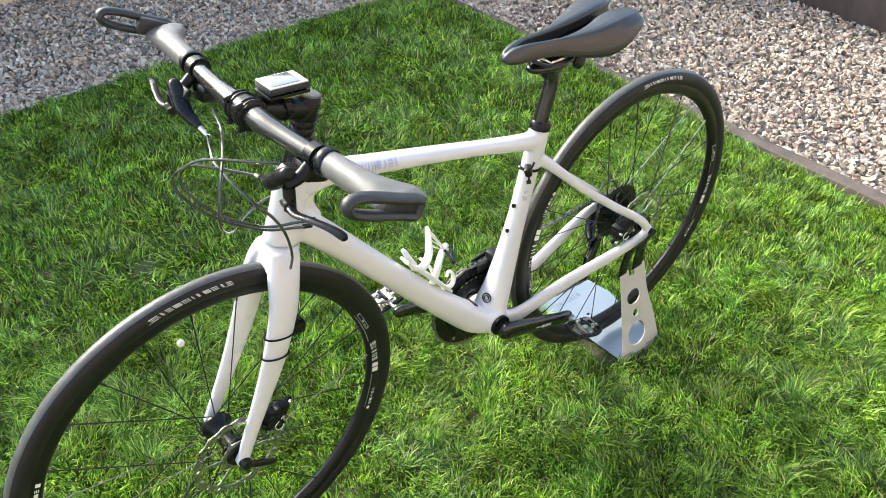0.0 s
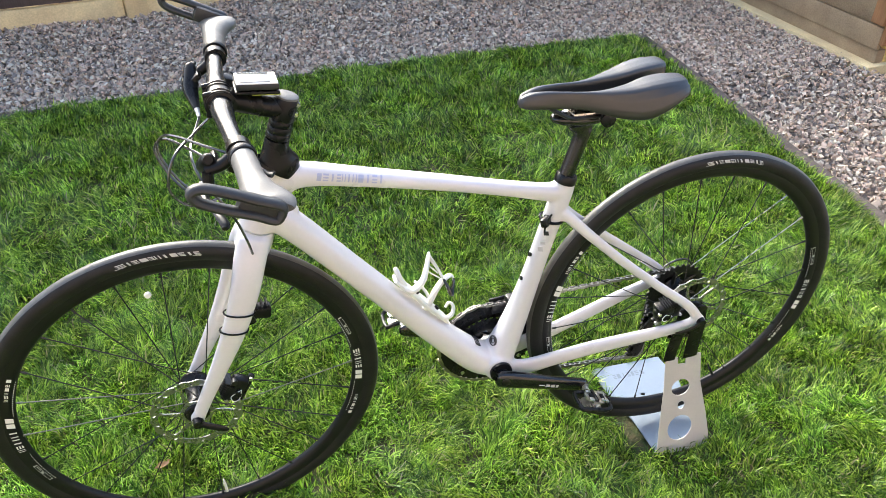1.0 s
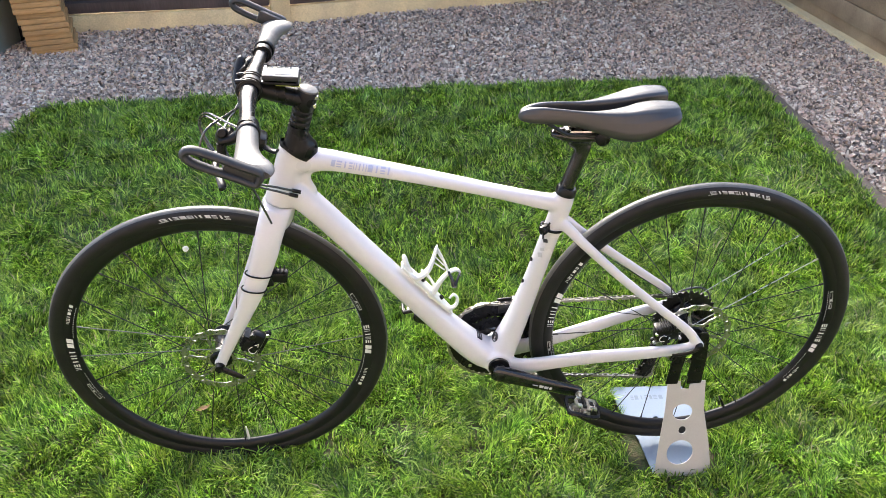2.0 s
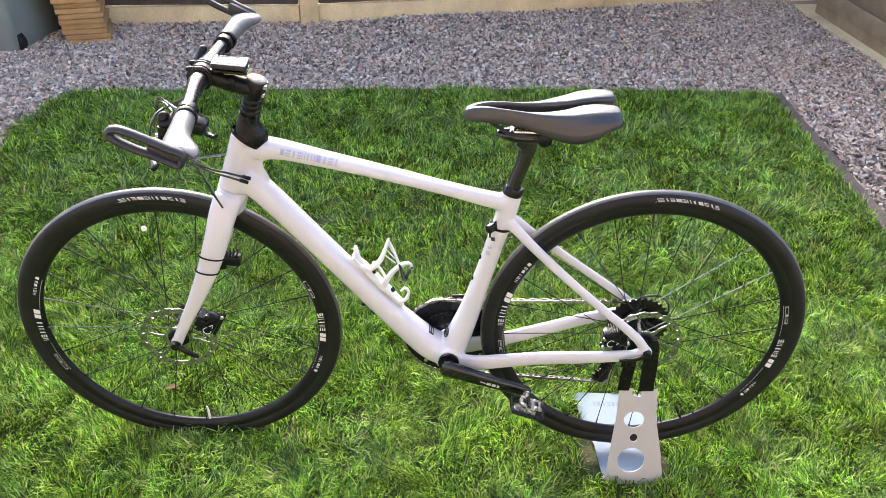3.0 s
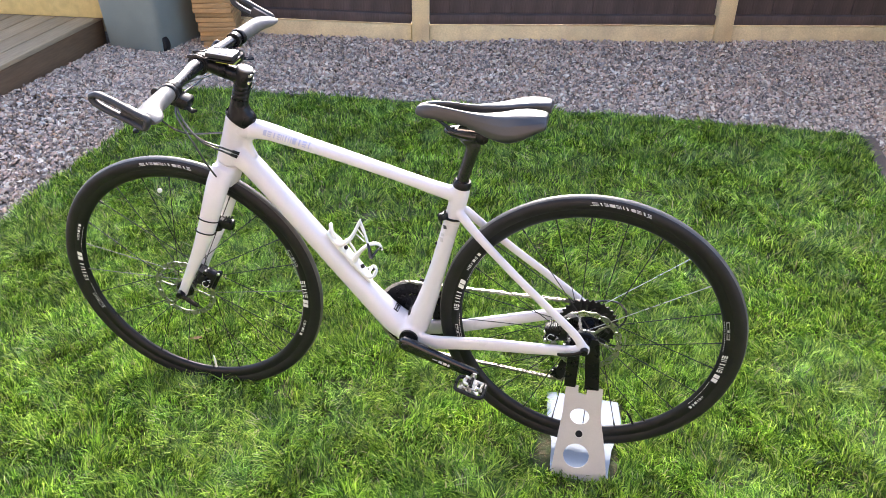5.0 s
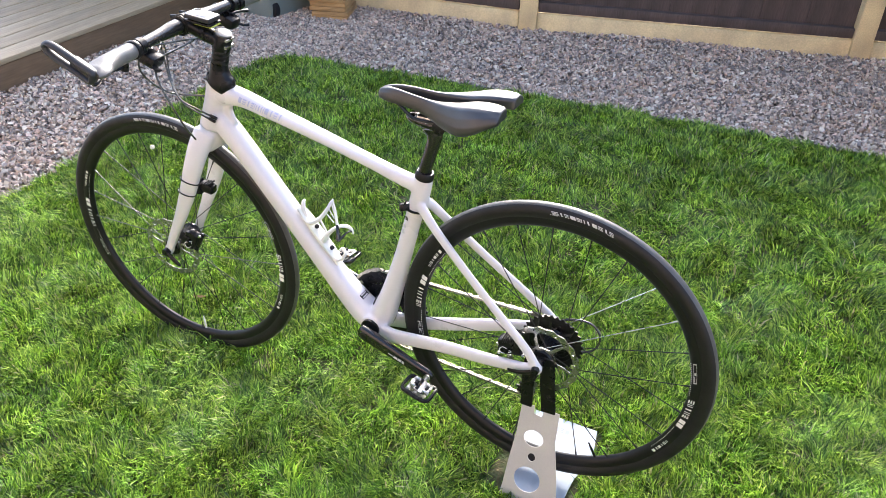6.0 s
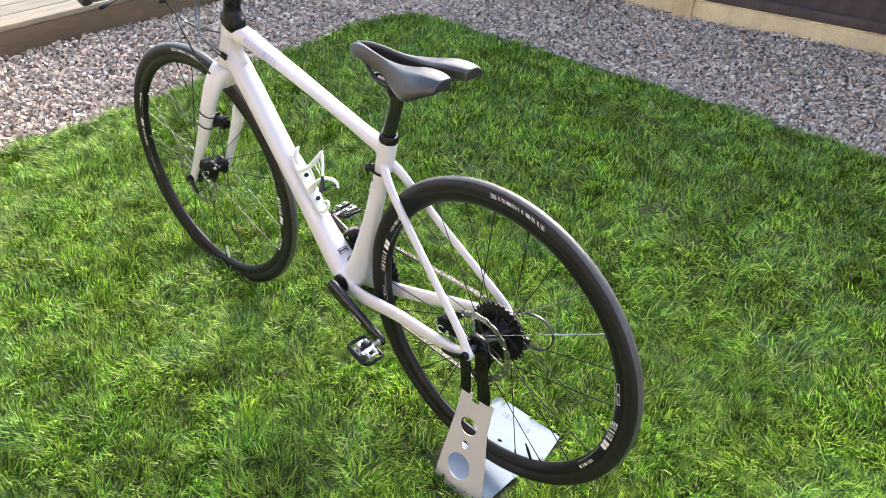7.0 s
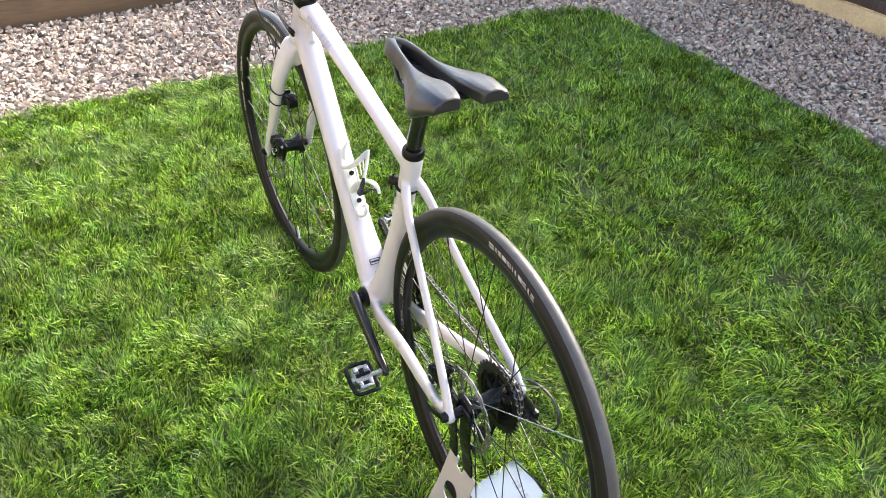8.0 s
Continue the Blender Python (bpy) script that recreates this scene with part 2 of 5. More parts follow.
def sweep(bm, rows, n=14, ref=(0, 1, 0), power=2.0, closed=False):
    """Sweeps an oval along rows (x, y, z, half width towards ref, half height)."""
    rows = [tuple(map(float, r)) for r in rows]
    pts = [Vector(r[:3]) for r in rows]
    rings = []
    for i, p in enumerate(pts):
        if closed:
            t = (pts[(i + 1) % len(pts)] - pts[i - 1]).normalized()
        else:
            t = (pts[min(i + 1, len(pts) - 1)] - pts[max(i - 1, 0)]).normalized()
        r = Vector(ref)
        if abs(r.dot(t)) > 0.98:
            r = Vector((0.3, 0.2, 1))
        s = (r - t * r.dot(t)).normalized()
        u = t.cross(s)
        a, b = rows[i][3], rows[i][4]
        ring = []
        for k in range(n):
            w = 2 * math.pi * k / n
            c, d = math.cos(w), math.sin(w)
            ring.append(bm.verts.new(p + s * a * math.copysign(abs(c) ** (2 / power), c) + u * b * math.copysign(abs(d) ** (2 / power), d)))
        rings.append(ring)
    pairs = list(zip(rings, rings[1:])) + ([(rings[-1], rings[0])] if closed else [])
    for a, b in pairs:
        for k in range(n):
            bm.faces.new((a[k], a[(k + 1) % n], b[(k + 1) % n], b[k]))
    if not closed:
        bm.faces.new(rings[0])
        bm.faces.new(rings[-1])
    return bm


def tube(bm, pts, r, n=8, steps=6, closed=False):
    rows = [(*q[:3], r, r) for q in (spline(pts, steps) if steps > 1 else pts)]
    return sweep(bm, rows, n, ref=(0.31, 0.83, 0.45), closed=closed)


def rod(bm, a, b, r, n=8, r2=None):
    return sweep(bm, [(*a, r, r), (*b, r2 or r, r2 or r)], n, ref=(0.31, 0.83, 0.45))


def lathe(bm, profile, n=48, centre=(0, 0, 0), ring=True):
    """Turns (radius, y) points round the y axis; ring: the profile closes on itself."""
    cx, cy, cz = centre
    rings = []
    for k in range(n):
        w = 2 * math.pi * k / n
        rings.append([bm.verts.new((cx + r * math.cos(w), cy + y, cz + r * math.sin(w))) for r, y in profile])
    m = len(profile)
    for k in range(n):
        a, b = rings[k], rings[(k + 1) % n]
        for i in range(m if ring else m - 1):
            bm.faces.new((a[i], a[(i + 1) % m], b[(i + 1) % m], b[i]))
    return bm


def box(bm, size, centre=(0, 0, 0), bevel=0.0, m=None, segments=2):
    tmp = bmesh.new()
    bmesh.ops.create_cube(tmp, size=1)
    bmesh.ops.scale(tmp, vec=size, verts=tmp.verts)
    if bevel:
        bmesh.ops.bevel(tmp, geom=list(tmp.edges), offset=bevel, segments=segments, affect='EDGES', profile=0.5)
    bmesh.ops.transform(tmp, matrix=(m or Matrix()) if m is not None else Matrix.Translation(centre), verts=tmp.verts)
    me = bpy.data.meshes.new("tmp")
    tmp.to_mesh(me)
    tmp.free()
    bm.from_mesh(me)
    bpy.data.meshes.remove(me)
    return bm


def slab(bm, outline, thick, m=None):
    """A flat polygon (x, z) with thickness along y, centred."""
    a = [bm.verts.new((x, -thick / 2, z)) for x, z in outline]
    b = [bm.verts.new((x, thick / 2, z)) for x, z in outline]
    bm.faces.new(a)
    bm.faces.new(b)
    k = len(a)
    for i in range(k):
        bm.faces.new((a[i], a[(i + 1) % k], b[(i + 1) % k], b[i]))
    if m is not None:
        bmesh.ops.transform(bm, matrix=m, verts=a + b)
    return bm


def pierced(outline, holes, thick):
    """A sheet with holes, in the local xy plane."""
    cu = bpy.data.curves.new("sheet", 'CURVE')
    cu.dimensions, cu.fill_mode, cu.extrude = '2D', 'BOTH', thick / 2
    for loop in (outline, *holes):
        s = cu.splines.new('POLY')
        s.points.add(len(loop) - 1)
        for p, q in zip(s.points, loop):
            p.co = (q[0], q[1], 0, 1)
        s.use_cyclic_u = True
    ob = bpy.data.objects.new("sheet", cu)
    bm = bmesh.new()
    bm.from_mesh(ob.to_mesh())
    ob.to_mesh_clear()
    bpy.data.objects.remove(ob)
    bpy.data.curves.remove(cu)
    bmesh.ops.remove_doubles(bm, verts=bm.verts, dist=1e-5)
    return bm


def ellipse(cx, cz, a, b, n=28):
    return [(cx + a * math.cos(2 * math.pi * k / n), cz + b * math.sin(2 * math.pi * k / n)) for k in range(n)]


def blend(ob, voxel=0.003, rounds=6):
    """Melts overlapping tubes of one mesh into one moulded body with fillets."""
    r = ob.modifiers.new("remesh", 'REMESH')
    r.mode, r.voxel_size, r.use_smooth_shade = 'VOXEL', voxel, True
    s = ob.modifiers.new("smooth", 'SMOOTH')
    s.factor, s.iterations = 0.5, rounds
    return ob


def marks(count, seed, gap=0.40):
    """Plain bars of uneven width, as fractions 0..1 of a length, in place of lettering."""
    rng = random.Random(seed)
    w = [rng.uniform(0.7, 1.25) for _ in range(count)]
    total, out, at = sum(w), [], 0.0
    for v in w:
        out.append((at / total, (at + v * (1 - gap)) / total))
        at += v
    return out


def word_shapes(count, seed, gap=0.22, heavy=0.0):
    """Plain strokes and outlined blocks in the rhythm of a printed word: rectangles (along 0..1, up 0..1)."""
    rng = random.Random(seed)
    t = 0.24 + heavy
    kinds = [[(0, t, 0, 1), (1 - t, 1, 0, 1)], [(0, 1, 0, 0.22), (0, 1, 0.39, 0.61), (0, 1, 0.78, 1)], [(0.05, 0.95, 0, 1)], [(0.5 - t * 0.7, 0.5 + t * 0.7, 0, 1)]]
    out, last = [], -1
    for f0, f1 in marks(count, seed, gap):
        k = rng.choice([q for q in (0, 1, 1, 2, 3) if q != last])
        last = k
        out += [(f0 + (f1 - f0) * a, f0 + (f1 - f0) * b, c, d) for a, b, c, d in kinds[k]]
    return out


def arc_bars(bm, bars, a0, a1, r0, r1, surface, side=1, slant=0.0):
    """Bars (along 0..1, up 0..1) laid round a wheel's side: surface(r) gives the half width there."""
    for f0, f1, v0, v1 in bars:
        lo, hi = radians(a0 + (a1 - a0) * f0), radians(a0 + (a1 - a0) * f1)
        grid = []
        for i in range(3):
            row = []
            for j in range(3):
                v = v0 + (v1 - v0) * j / 2
                w = lo + (hi - lo) * i / 2 + slant * (v - 0.5)
                r = r0 + (r1 - r0) * v
                row.append(bm.verts.new((r * math.cos(w), side * (surface(r) + 0.0005), r * math.sin(w))))
            grid.append(row)
        for i in range(2):
            for j in range(2):
                bm.faces.new((grid[i][j], grid[i + 1][j], grid[i + 1][j + 1], grid[i][j + 1]))
    return bm


# ---- the ground, lawn and gravel ----
def far_edge(x):
    return np.interp(x, [-1.08, -0.2, 0.6, 1.4, 2.11], [-2.20, -2.16, -2.095, -2.02, -1.93])


def lawn_z(x, y):
    """Height of the soil: a low crown behind the bicycle, falling to the borders."""
    rise = 0.055 * np.clip((0.15 - y) / 1.3, 0, 1) ** 1.2
    fall = np.clip((far_edge(x) + 0.45 - y) / 0.45, 0, 1)
    side = np.clip((np.abs(x - 0.5) - 1.3) / 0.3, 0, 1)
    return -0.045 + rise * (1 - 0.5 * fall ** 2) * (1 - 0.25 * side) + 0.004 * np.sin(3.1 * x + 1.3) * np.sin(2.7 * y)


def inside_lawn(x, y, grow=0.0):
    return (x > -1.08 - grow) & (x < 2.11 - 0.0285 * (y + 1.93) + grow) & (y > far_edge(x) - grow) & (y < 2.2 + grow)


def quick_mesh(name, verts, loops, starts):
    """A mesh from flat numpy arrays."""
    me = bpy.data.meshes.new(name)
    me.vertices.add(len(verts))
    me.vertices.foreach_set("co", verts.astype(np.float32).ravel())
    me.loops.add(len(loops))
    me.loops.foreach_set("vertex_index", loops.astype(np.int32))
    me.polygons.add(len(starts))
    me.polygons.foreach_set("loop_start", starts.astype(np.int32))
    me.update(calc_edges=True)
    return me


def build_ground():
    bm = bmesh.new()
    bmesh.ops.create_grid(bm, x_segments=60, y_segments=60, size=150)
    for v in bm.verts:
        v.co.z = -0.085
    tagged(part("ground", bm, BED), "grey stony earth under the loose gravel", "ground", kind="structure")
    nx, ny = 70, 90
    grid = []
    bm = bmesh.new()
    for i in range(nx + 3):
        u = min(max((i - 1) / nx, 0), 1)
        row = []
        for j in range(ny + 3):
            v = min(max((j - 1) / ny, 0), 1)
            x = -1.08 + u * 3.17
            y0 = float(far_edge(x))
            y = y0 + v * (2.2 - y0)
            x -= u * 0.0285 * (y + 1.83)
            edge = i in (0, nx + 2) or j in (0, ny + 2)
            row.append(bm.verts.new((x, y, -0.1 if edge else float(lawn_z(x, y)))))
        grid.append(row)
    for i in range(nx + 2):
        for j in range(ny + 2):
            bm.faces.new((grid[i][j], grid[i + 1][j], grid[i + 1][j + 1], grid[i][j + 1]))
    tagged(part("lawn", bm, SOIL), "mossy soil of a small garden lawn", "lawn", kind="structure")


def soft_noise(x, y, cell, seed):
    """Smooth value noise, 0 to 1, on cells of that many metres."""
    g = np.random.default_rng(seed).uniform(0, 1, (256, 256))
    u, v = x / cell + 300.0, y / cell + 300.0
    i, j = np.floor(u).astype(int), np.floor(v).astype(int)
    fu, fv = u - i, v - j
    fu, fv = fu * fu * (3 - 2 * fu), fv * fv * (3 - 2 * fv)
    i, j, i1, j1 = i % 256, j % 256, (i + 1) % 256, (j + 1) % 256
    return (g[i, j] * (1 - fu) + g[i1, j] * fu) * (1 - fv) + (g[i, j1] * (1 - fu) + g[i1, j1] * fu) * fv


def build_grass():
    rng = np.random.default_rng(5)

    def scatter(n, y0, y1):
        x = rng.uniform(-1.1, 2.13, n)
        y = rng.uniform(y0, y1, n)
        keep = inside_lawn(x, y, -0.010) | (inside_lawn(x, y, 0.022) & (x > 1.6) & (y > -1.8))
        keep &= ~((x > -0.115) & (x < 0.085) & (y > -0.175) & (y < 0.092))
        return x[keep], y[keep]
    a, b, c = scatter(600000, -0.75, 1.0), scatter(250000, -2.2, -0.75), scatter(30000, 1.0, 2.2)
    x, y = (np.concatenate(q) for q in zip(a, b, c))
    n = len(x)
    big = np.concatenate([np.ones(len(a[0])), 1.35 * np.ones(len(b[0])), 1.8 * np.ones(len(c[0]))])
    z = lawn_z(x, y) - 0.004
    tuft = 0.6 * soft_noise(x, y, 0.055, 1) + 0.4 * soft_noise(x, y, 0.021, 2)
    patch = soft_noise(x, y, 0.30, 3)
    bald = np.clip((soft_noise(x, y, 0.13, 6) * 0.7 + soft_noise(x, y, 0.045, 7) * 0.3 - 0.76) / 0.08, 0, 1)
    keep = rng.uniform(0, 1, n) < (0.34 + 0.75 * tuft) * (1 - 0.4 * bald)
    x, y, z, tuft, patch, big, bald = (q[keep] for q in (x, y, z, tuft, patch, big, bald))
    n = len(x)
    laid = np.clip((soft_noise(x, y, 0.19, 8) - 0.40) / 0.25, 0, 1)
    flow = 8.0 * soft_noise(x, y, 0.15, 4) + 6.0 * soft_noise(x, y, 0.045, 5) + rng.normal(0, 0.75, n) * (1 + 0.8 * (rng.uniform(0, 1, n) < 0.3))
    h = rng.uniform(0.016, 0.040, n) * (0.50 + 0.90 * tuft) * (0.9 + 0.2 * patch) * (1 - 0.35 * bald) * (1 + 0.2 * laid)
    lean = h * np.clip(rng.normal(0.74, 0.36, n) + 0.50 * laid, 0.05, 1.6)
    w = rng.uniform(0.0018, 0.0039, n) * big
    lx, ly = np.cos(flow) * lean, np.sin(flow) * lean
    turn = flow + math.pi / 2 + rng.normal(0, 0.6, n)
    px, py = np.cos(turn) * w / 2, np.sin(turn) * w / 2
    up = np.sqrt(np.maximum(h * h * 1.15 - lean * lean * 0.45, (0.30 * h) ** 2))
    # each blade bends over from its foot to a fine tip
    v = np.empty((n, 5, 3))
    v[:, 0] = np.stack([x - px, y - py, z], 1)
    v[:, 1] = np.stack([x + px, y + py, z], 1)
    v[:, 2] = np.stack([x + px * 0.9 + lx * 0.34, y + py * 0.9 + ly * 0.34, z + up * 0.66], 1)
    v[:, 3] = np.stack([x - px * 0.9 + lx * 0.40, y - py * 0.9 + ly * 0.40, z + up * 0.71], 1)
    v[:, 4] = np.stack([x + lx, y + ly, z + up], 1)
    base = np.arange(n)[:, None] * 5
    loops = (base + np.array([0, 1, 2, 3, 3, 2, 4])[None]).ravel()
    starts = (np.arange(n)[:, None] * 7 + np.array([0, 4])[None]).ravel()
    me = quick_mesh("grass", v.reshape(-1, 3), loops, starts)
    tagged(link("grass", me, GRASS, smooth=0), "lush mown green grass with uneven tufts", "grass", kind="stuff")


def build_gravel():
    rng = np.random.default_rng(11)

    def stones(count, where, lo, hi):
        bm = bmesh.new()
        bmesh.ops.create_cube(bm, size=1.2)
        bmesh.ops.triangulate(bm, faces=bm.faces[:])
        base = np.array([v.co[:] for v in bm.verts])
        tri = np.array([[v.index for v in f.verts] for f in bm.faces])
        bm.free()
        x = rng.uniform(where[0], where[1], count)
        y = rng.uniform(where[2], where[3], count)
        keep = ~inside_lawn(x, y, 0.035) & ~((x < -1.0) & (x > -1.155) & (y > -2.23)) & (x < 2.945 - 0.0507 * y) & (y > -3.24 + np.where(x > 1.24, 0.14, 0.2717) * (x - 1.24))
        keep &= (x > -2.02 - 0.1056 * (y + 1.62)) | (y > -1.52)
        x, y = x[keep], y[keep]
        n = len(x)
        d = base[None] * (1 + 0.26 * np.sin(base @ rng.normal(0, 2.2, (3, n)) + rng.uniform(0, 6, n)).transpose(1, 0)[:, :, None] + rng.uniform(-0.24, 0.24, (n, len(base), 1)))
        s = rng.uniform(lo, hi, n)[:, None] * np.stack([rng.uniform(0.85, 1.5, n), rng.uniform(0.6, 1.05, n), rng.uniform(0.36, 0.72, n)], 1)
        d = d * s[:, None, :]
        q = rng.normal(0, 1, (n, 4)) * np.array([1, 0.42, 0.42, 1])
        q /= np.linalg.norm(q, axis=1)[:, None]
        qw, qx, qy, qz = q.T
        R = np.stack([1 - 2 * (qy * qy + qz * qz), 2 * (qx * qy - qz * qw), 2 * (qx * qz + qy * qw),
                      2 * (qx * qy + qz * qw), 1 - 2 * (qx * qx + qz * qz), 2 * (qy * qz - qx * qw),
                      2 * (qx * qz - qy * qw), 2 * (qy * qz + qx * qw), 1 - 2 * (qx * qx + qy * qy)], 1).reshape(n, 3, 3)
        d = np.einsum('nij,nvj->nvi', R, d)
        z = -0.076 + rng.uniform(0, 0.024, n) + 0.006 * np.sin(4 * x + 2 * y) * np.sin(3.3 * y)
        d += np.stack([x, y, z], 1)[:, None, :]
        loops = (np.arange(n)[:, None, None] * len(base) + tri[None]).reshape(-1)
        return d.reshape(-1, 3), loops
    sets = [stones(45000, (-2.75, -1.0, -3.9, 0.7), 0.0064, 0.0142), stones(32500, (2.0, 3.0, -2.9, 1.2), 0.0064, 0.0142),
            stones(84000, (-1.95, 2.95, -3.9, -1.8), 0.0064, 0.0142)]
    verts, loops, at = [], [], 0
    for v, l in sets:
        verts.append(v)
        loops.append(l + at)
        at += len(v)
    verts, loops = np.concatenate(verts), np.concatenate(loops)
    me = quick_mesh("gravel", verts, loops, np.arange(0, len(loops), 3))
    tagged(link("gravel", me, PEBBLE, smooth=75), "loose angular grey and pinkish stone chippings", "gravel", kind="stuff")


def build_leaf(at, turn, size):
    """A curled dry leaf lying on the grass tips."""
    bm = bmesh.new()
    rows = []
    for k in range(7):
        u = k / 6
        w = size * 0.32 * math.sin(math.pi * min(u * 0.96 + 0.03, 1)) ** 0.8
        rows.append([bm.verts.new(((u - 0.5) * size, w * q, size * (0.10 * abs(q) + 0.16 * (u - 0.5) ** 2 + 0.02 * math.sin(9 * u + 3 * q)))) for q in (-1, -0.5, 0, 0.5, 1)])
    for a, b in zip(rows, rows[1:]):
        for k in range(4):
            bm.faces.new((a[k], a[k + 1], b[k + 1], b[k]))
    bmesh.ops.solidify(bm, geom=bm.faces[:], thickness=0.0006)
    m = Matrix.Translation(at) @ Matrix.Rotation(turn, 4, 'Z') @ Matrix.Rotation(radians(14), 4, 'X')
    tagged(part("leaf", bm, LEAF, m=m), "small curled dry brown leaf on the grass", "leaf", group="fallen leaves")


build_ground()
build_leaf((1.092, -0.13, -0.016), 0.5, 0.035)
build_leaf((-0.16, -1.955, 0.008), 2.1, 0.030)
build_grass()
build_gravel()


def edging(name, a, b, label, thick=0.034):
    d = Vector((b[0] - a[0], b[1] - a[1], 0))
    bm = box(bmesh.new(), (d.length, thick, 0.10), (0, 0, 0), 0.005)
    m = Matrix.Translation(((a[0] + b[0]) / 2, (a[1] + b[1]) / 2, -0.088 if a[0] > 1.9 else -0.07)) @ Matrix.Rotation(math.atan2(d.y, d.x), 4, 'Z')
    tagged(part(name, bm, EDGING, m=m), label, "lawn edging", kind="structure")


LAWN_LABEL = "weathered brown board edging the lawn"
edging("trim", (-1.118, -2.22), (-1.123, 2.2), LAWN_LABEL, 0.06)
for p, q in (((-1.10, -2.22), (-0.2, -2.182)), ((-0.2, -2.182), (0.6, -2.117)), ((0.6, -2.117), (1.4, -2.04)),
             ((1.4, -2.04), (2.13, -1.95)), ((2.13, -1.95), (2.015, 2.2))):
    edging("trim", p, q, LAWN_LABEL)


# ---- fence ----
FDIR = Vector((-0.964, -0.2663, 0))
FANG = math.atan2(FDIR.y, FDIR.x)
POSTA = Vector((1.235, -3.185, 0))
BAY = 1.855
BEND = Matrix.Rotation(radians(-7.4), 4, 'Z')     # the bays on the decking's side run a little straighter


def build_fence():
    fence = thing("fence", "dark brown board fence with concrete posts and gravel boards", "fence", Matrix.Translation(POSTA) @ Matrix.Rotation(FANG, 4, 'Z'))
    post = board = plank = None
    for k in (-2, -1, 0, 1, 2):
        m = (BEND if k < 0 else Matrix()) @ Matrix.Translation((k * BAY, 0, 0))
        if post is None:
            post = part("post", box(bmesh.new(), (0.105, 0.10, 2.1), (0, 0, 0.75), 0.008), CONCRETE, fence, "pale concrete post", m=m).data
        else:
            link("post", post, CONCRETE, fence, "pale concrete post", m=m)
    for k in (-1, 0, 1, -2):
        m = (BEND if k < 0 else Matrix()) @ Matrix.Translation(((k + 0.5) * BAY, 0, 0))
        if board is None:
            board = part("gravel_board", box(bmesh.new(), (BAY - 0.107, 0.05, 0.30), (0, 0, -0.117), 0.006), CONCRETE, fence, "sandy concrete gravel board", m=m).data
        else:
            link("gravel_board", board, CONCRETE, fence, "sandy concrete gravel board", m=m)
        w = BAY - 0.112
        panel = part("panel", box(bmesh.new(), (w, 0.045, 0.055), (0, -0.004, 0.070), 0.004), PANEL, fence, "dark stained board panel", m=m)
        part("rail", box(bmesh.new(), (w, 0.045, 0.055), (0, -0.004, 1.72), 0.004), PANEL, panel)
        n = 14
        for i in range(n):
            mm = Matrix.Translation((-w / 2 + (i + 0.5) * w / n, 0.026 + 0.003 * (i % 2), 0.905)) @ Matrix.Rotation(radians(2.2), 4, 'Z')
            if plank is None:
                plank = part("board", box(bmesh.new(), (w / n + 0.014, 0.014, 1.72), (0, 0, 0), 0.002, segments=1), PANEL, panel, m=mm).data
            else:
                link("board", plank, PANEL, panel, m=mm)


build_fence()


# ---- decking, bin, slats, shed and unseen bounce wall ----
def build_deck():
    deck = thing("decking", "low weathered timber decking beside the gravel", "decking", Matrix.Translation((2.925, 0, 0)) @ Matrix.Rotation(radians(2.9), 4, 'Z'))
    part("fascia", box(bmesh.new(), (0.03, 6.2, 0.16), (0.017, 0.42, -0.022), 0.006), FASCIA, deck, "brown timber fascia board")
    part("joist_frame", box(bmesh.new(), (2.1, 6.1, 0.10), (1.09, 0.42, -0.02), 0.004), FASCIA, deck)
    me = None
    for i in range(17):
        mm = Matrix.Translation((0.055 + i * 0.126, 0.42, 0.072))
        if me is None:
            bm = box(bmesh.new(), (0.12, 6.2, 0.026), (0, 0, 0), 0.005)
            me = part("board", bm, DECK, deck, m=mm).data
        else:
            link("board", me, DECK, deck, m=mm)


def build_sleeper():
    w = thing("timber_sleeper", "thick yellow timber sleeper standing on the decking's end", "timber", Matrix.Translation((2.985, -2.655, 0.086)) @ Matrix.Rotation(math.atan(0.135), 4, 'Z'))
    for k, z in enumerate((0.105, 0.317)):
        part("beam", box(bmesh.new(), (2.0, 0.09, 0.21), (1.0, 0.003 * k, z), 0.006), YELLOWWOOD, w)


def build_bin():
    w = thing("wheelie_bin", "grey-green plastic wheeled bin standing on the gravel", "bin", Matrix.Translation((2.745, -2.735, -0.062)) @ Matrix.Rotation(radians(-8), 4, 'Z'))
    bm = bmesh.new()
    sweep(bm, [(0, 0, z, hy, hx) for z, hx, hy in ((0.0, 0.182, 0.205), (0.02, 0.192, 0.215), (0.5, 0.212, 0.240), (0.92, 0.232, 0.262), (0.93, 0.250, 0.282), (0.98, 0.250, 0.282))], 64, power=18)
    part("body", bm, BIN, w)
    bm = bmesh.new()
    sweep(bm, [(0, 0, z, hy, hx) for z, hx, hy in ((0.983, 0.25, 0.29), (1.01, 0.25, 0.29), (1.05, 0.21, 0.24), (1.06, 0.1, 0.1))], 40, power=7)
    part("lid", bm, BIN, w)
    for s in (-1, 1):
        bm = lathe(bmesh.new(), [(0.0, -0.016), (0.046, -0.022), (0.052, -0.015), (0.052, 0.015), (0.046, 0.022), (0.0, 0.016)], 28)
        part("wheel", bm, TYRE, w, "black rubber wheel", m=Matrix.Translation((-0.165, s * 0.175, 0.053)))
    part("handle", rod(bmesh.new(), (-0.265, -0.18, 0.96), (-0.265, 0.18, 0.96), 0.014), BIN, w)


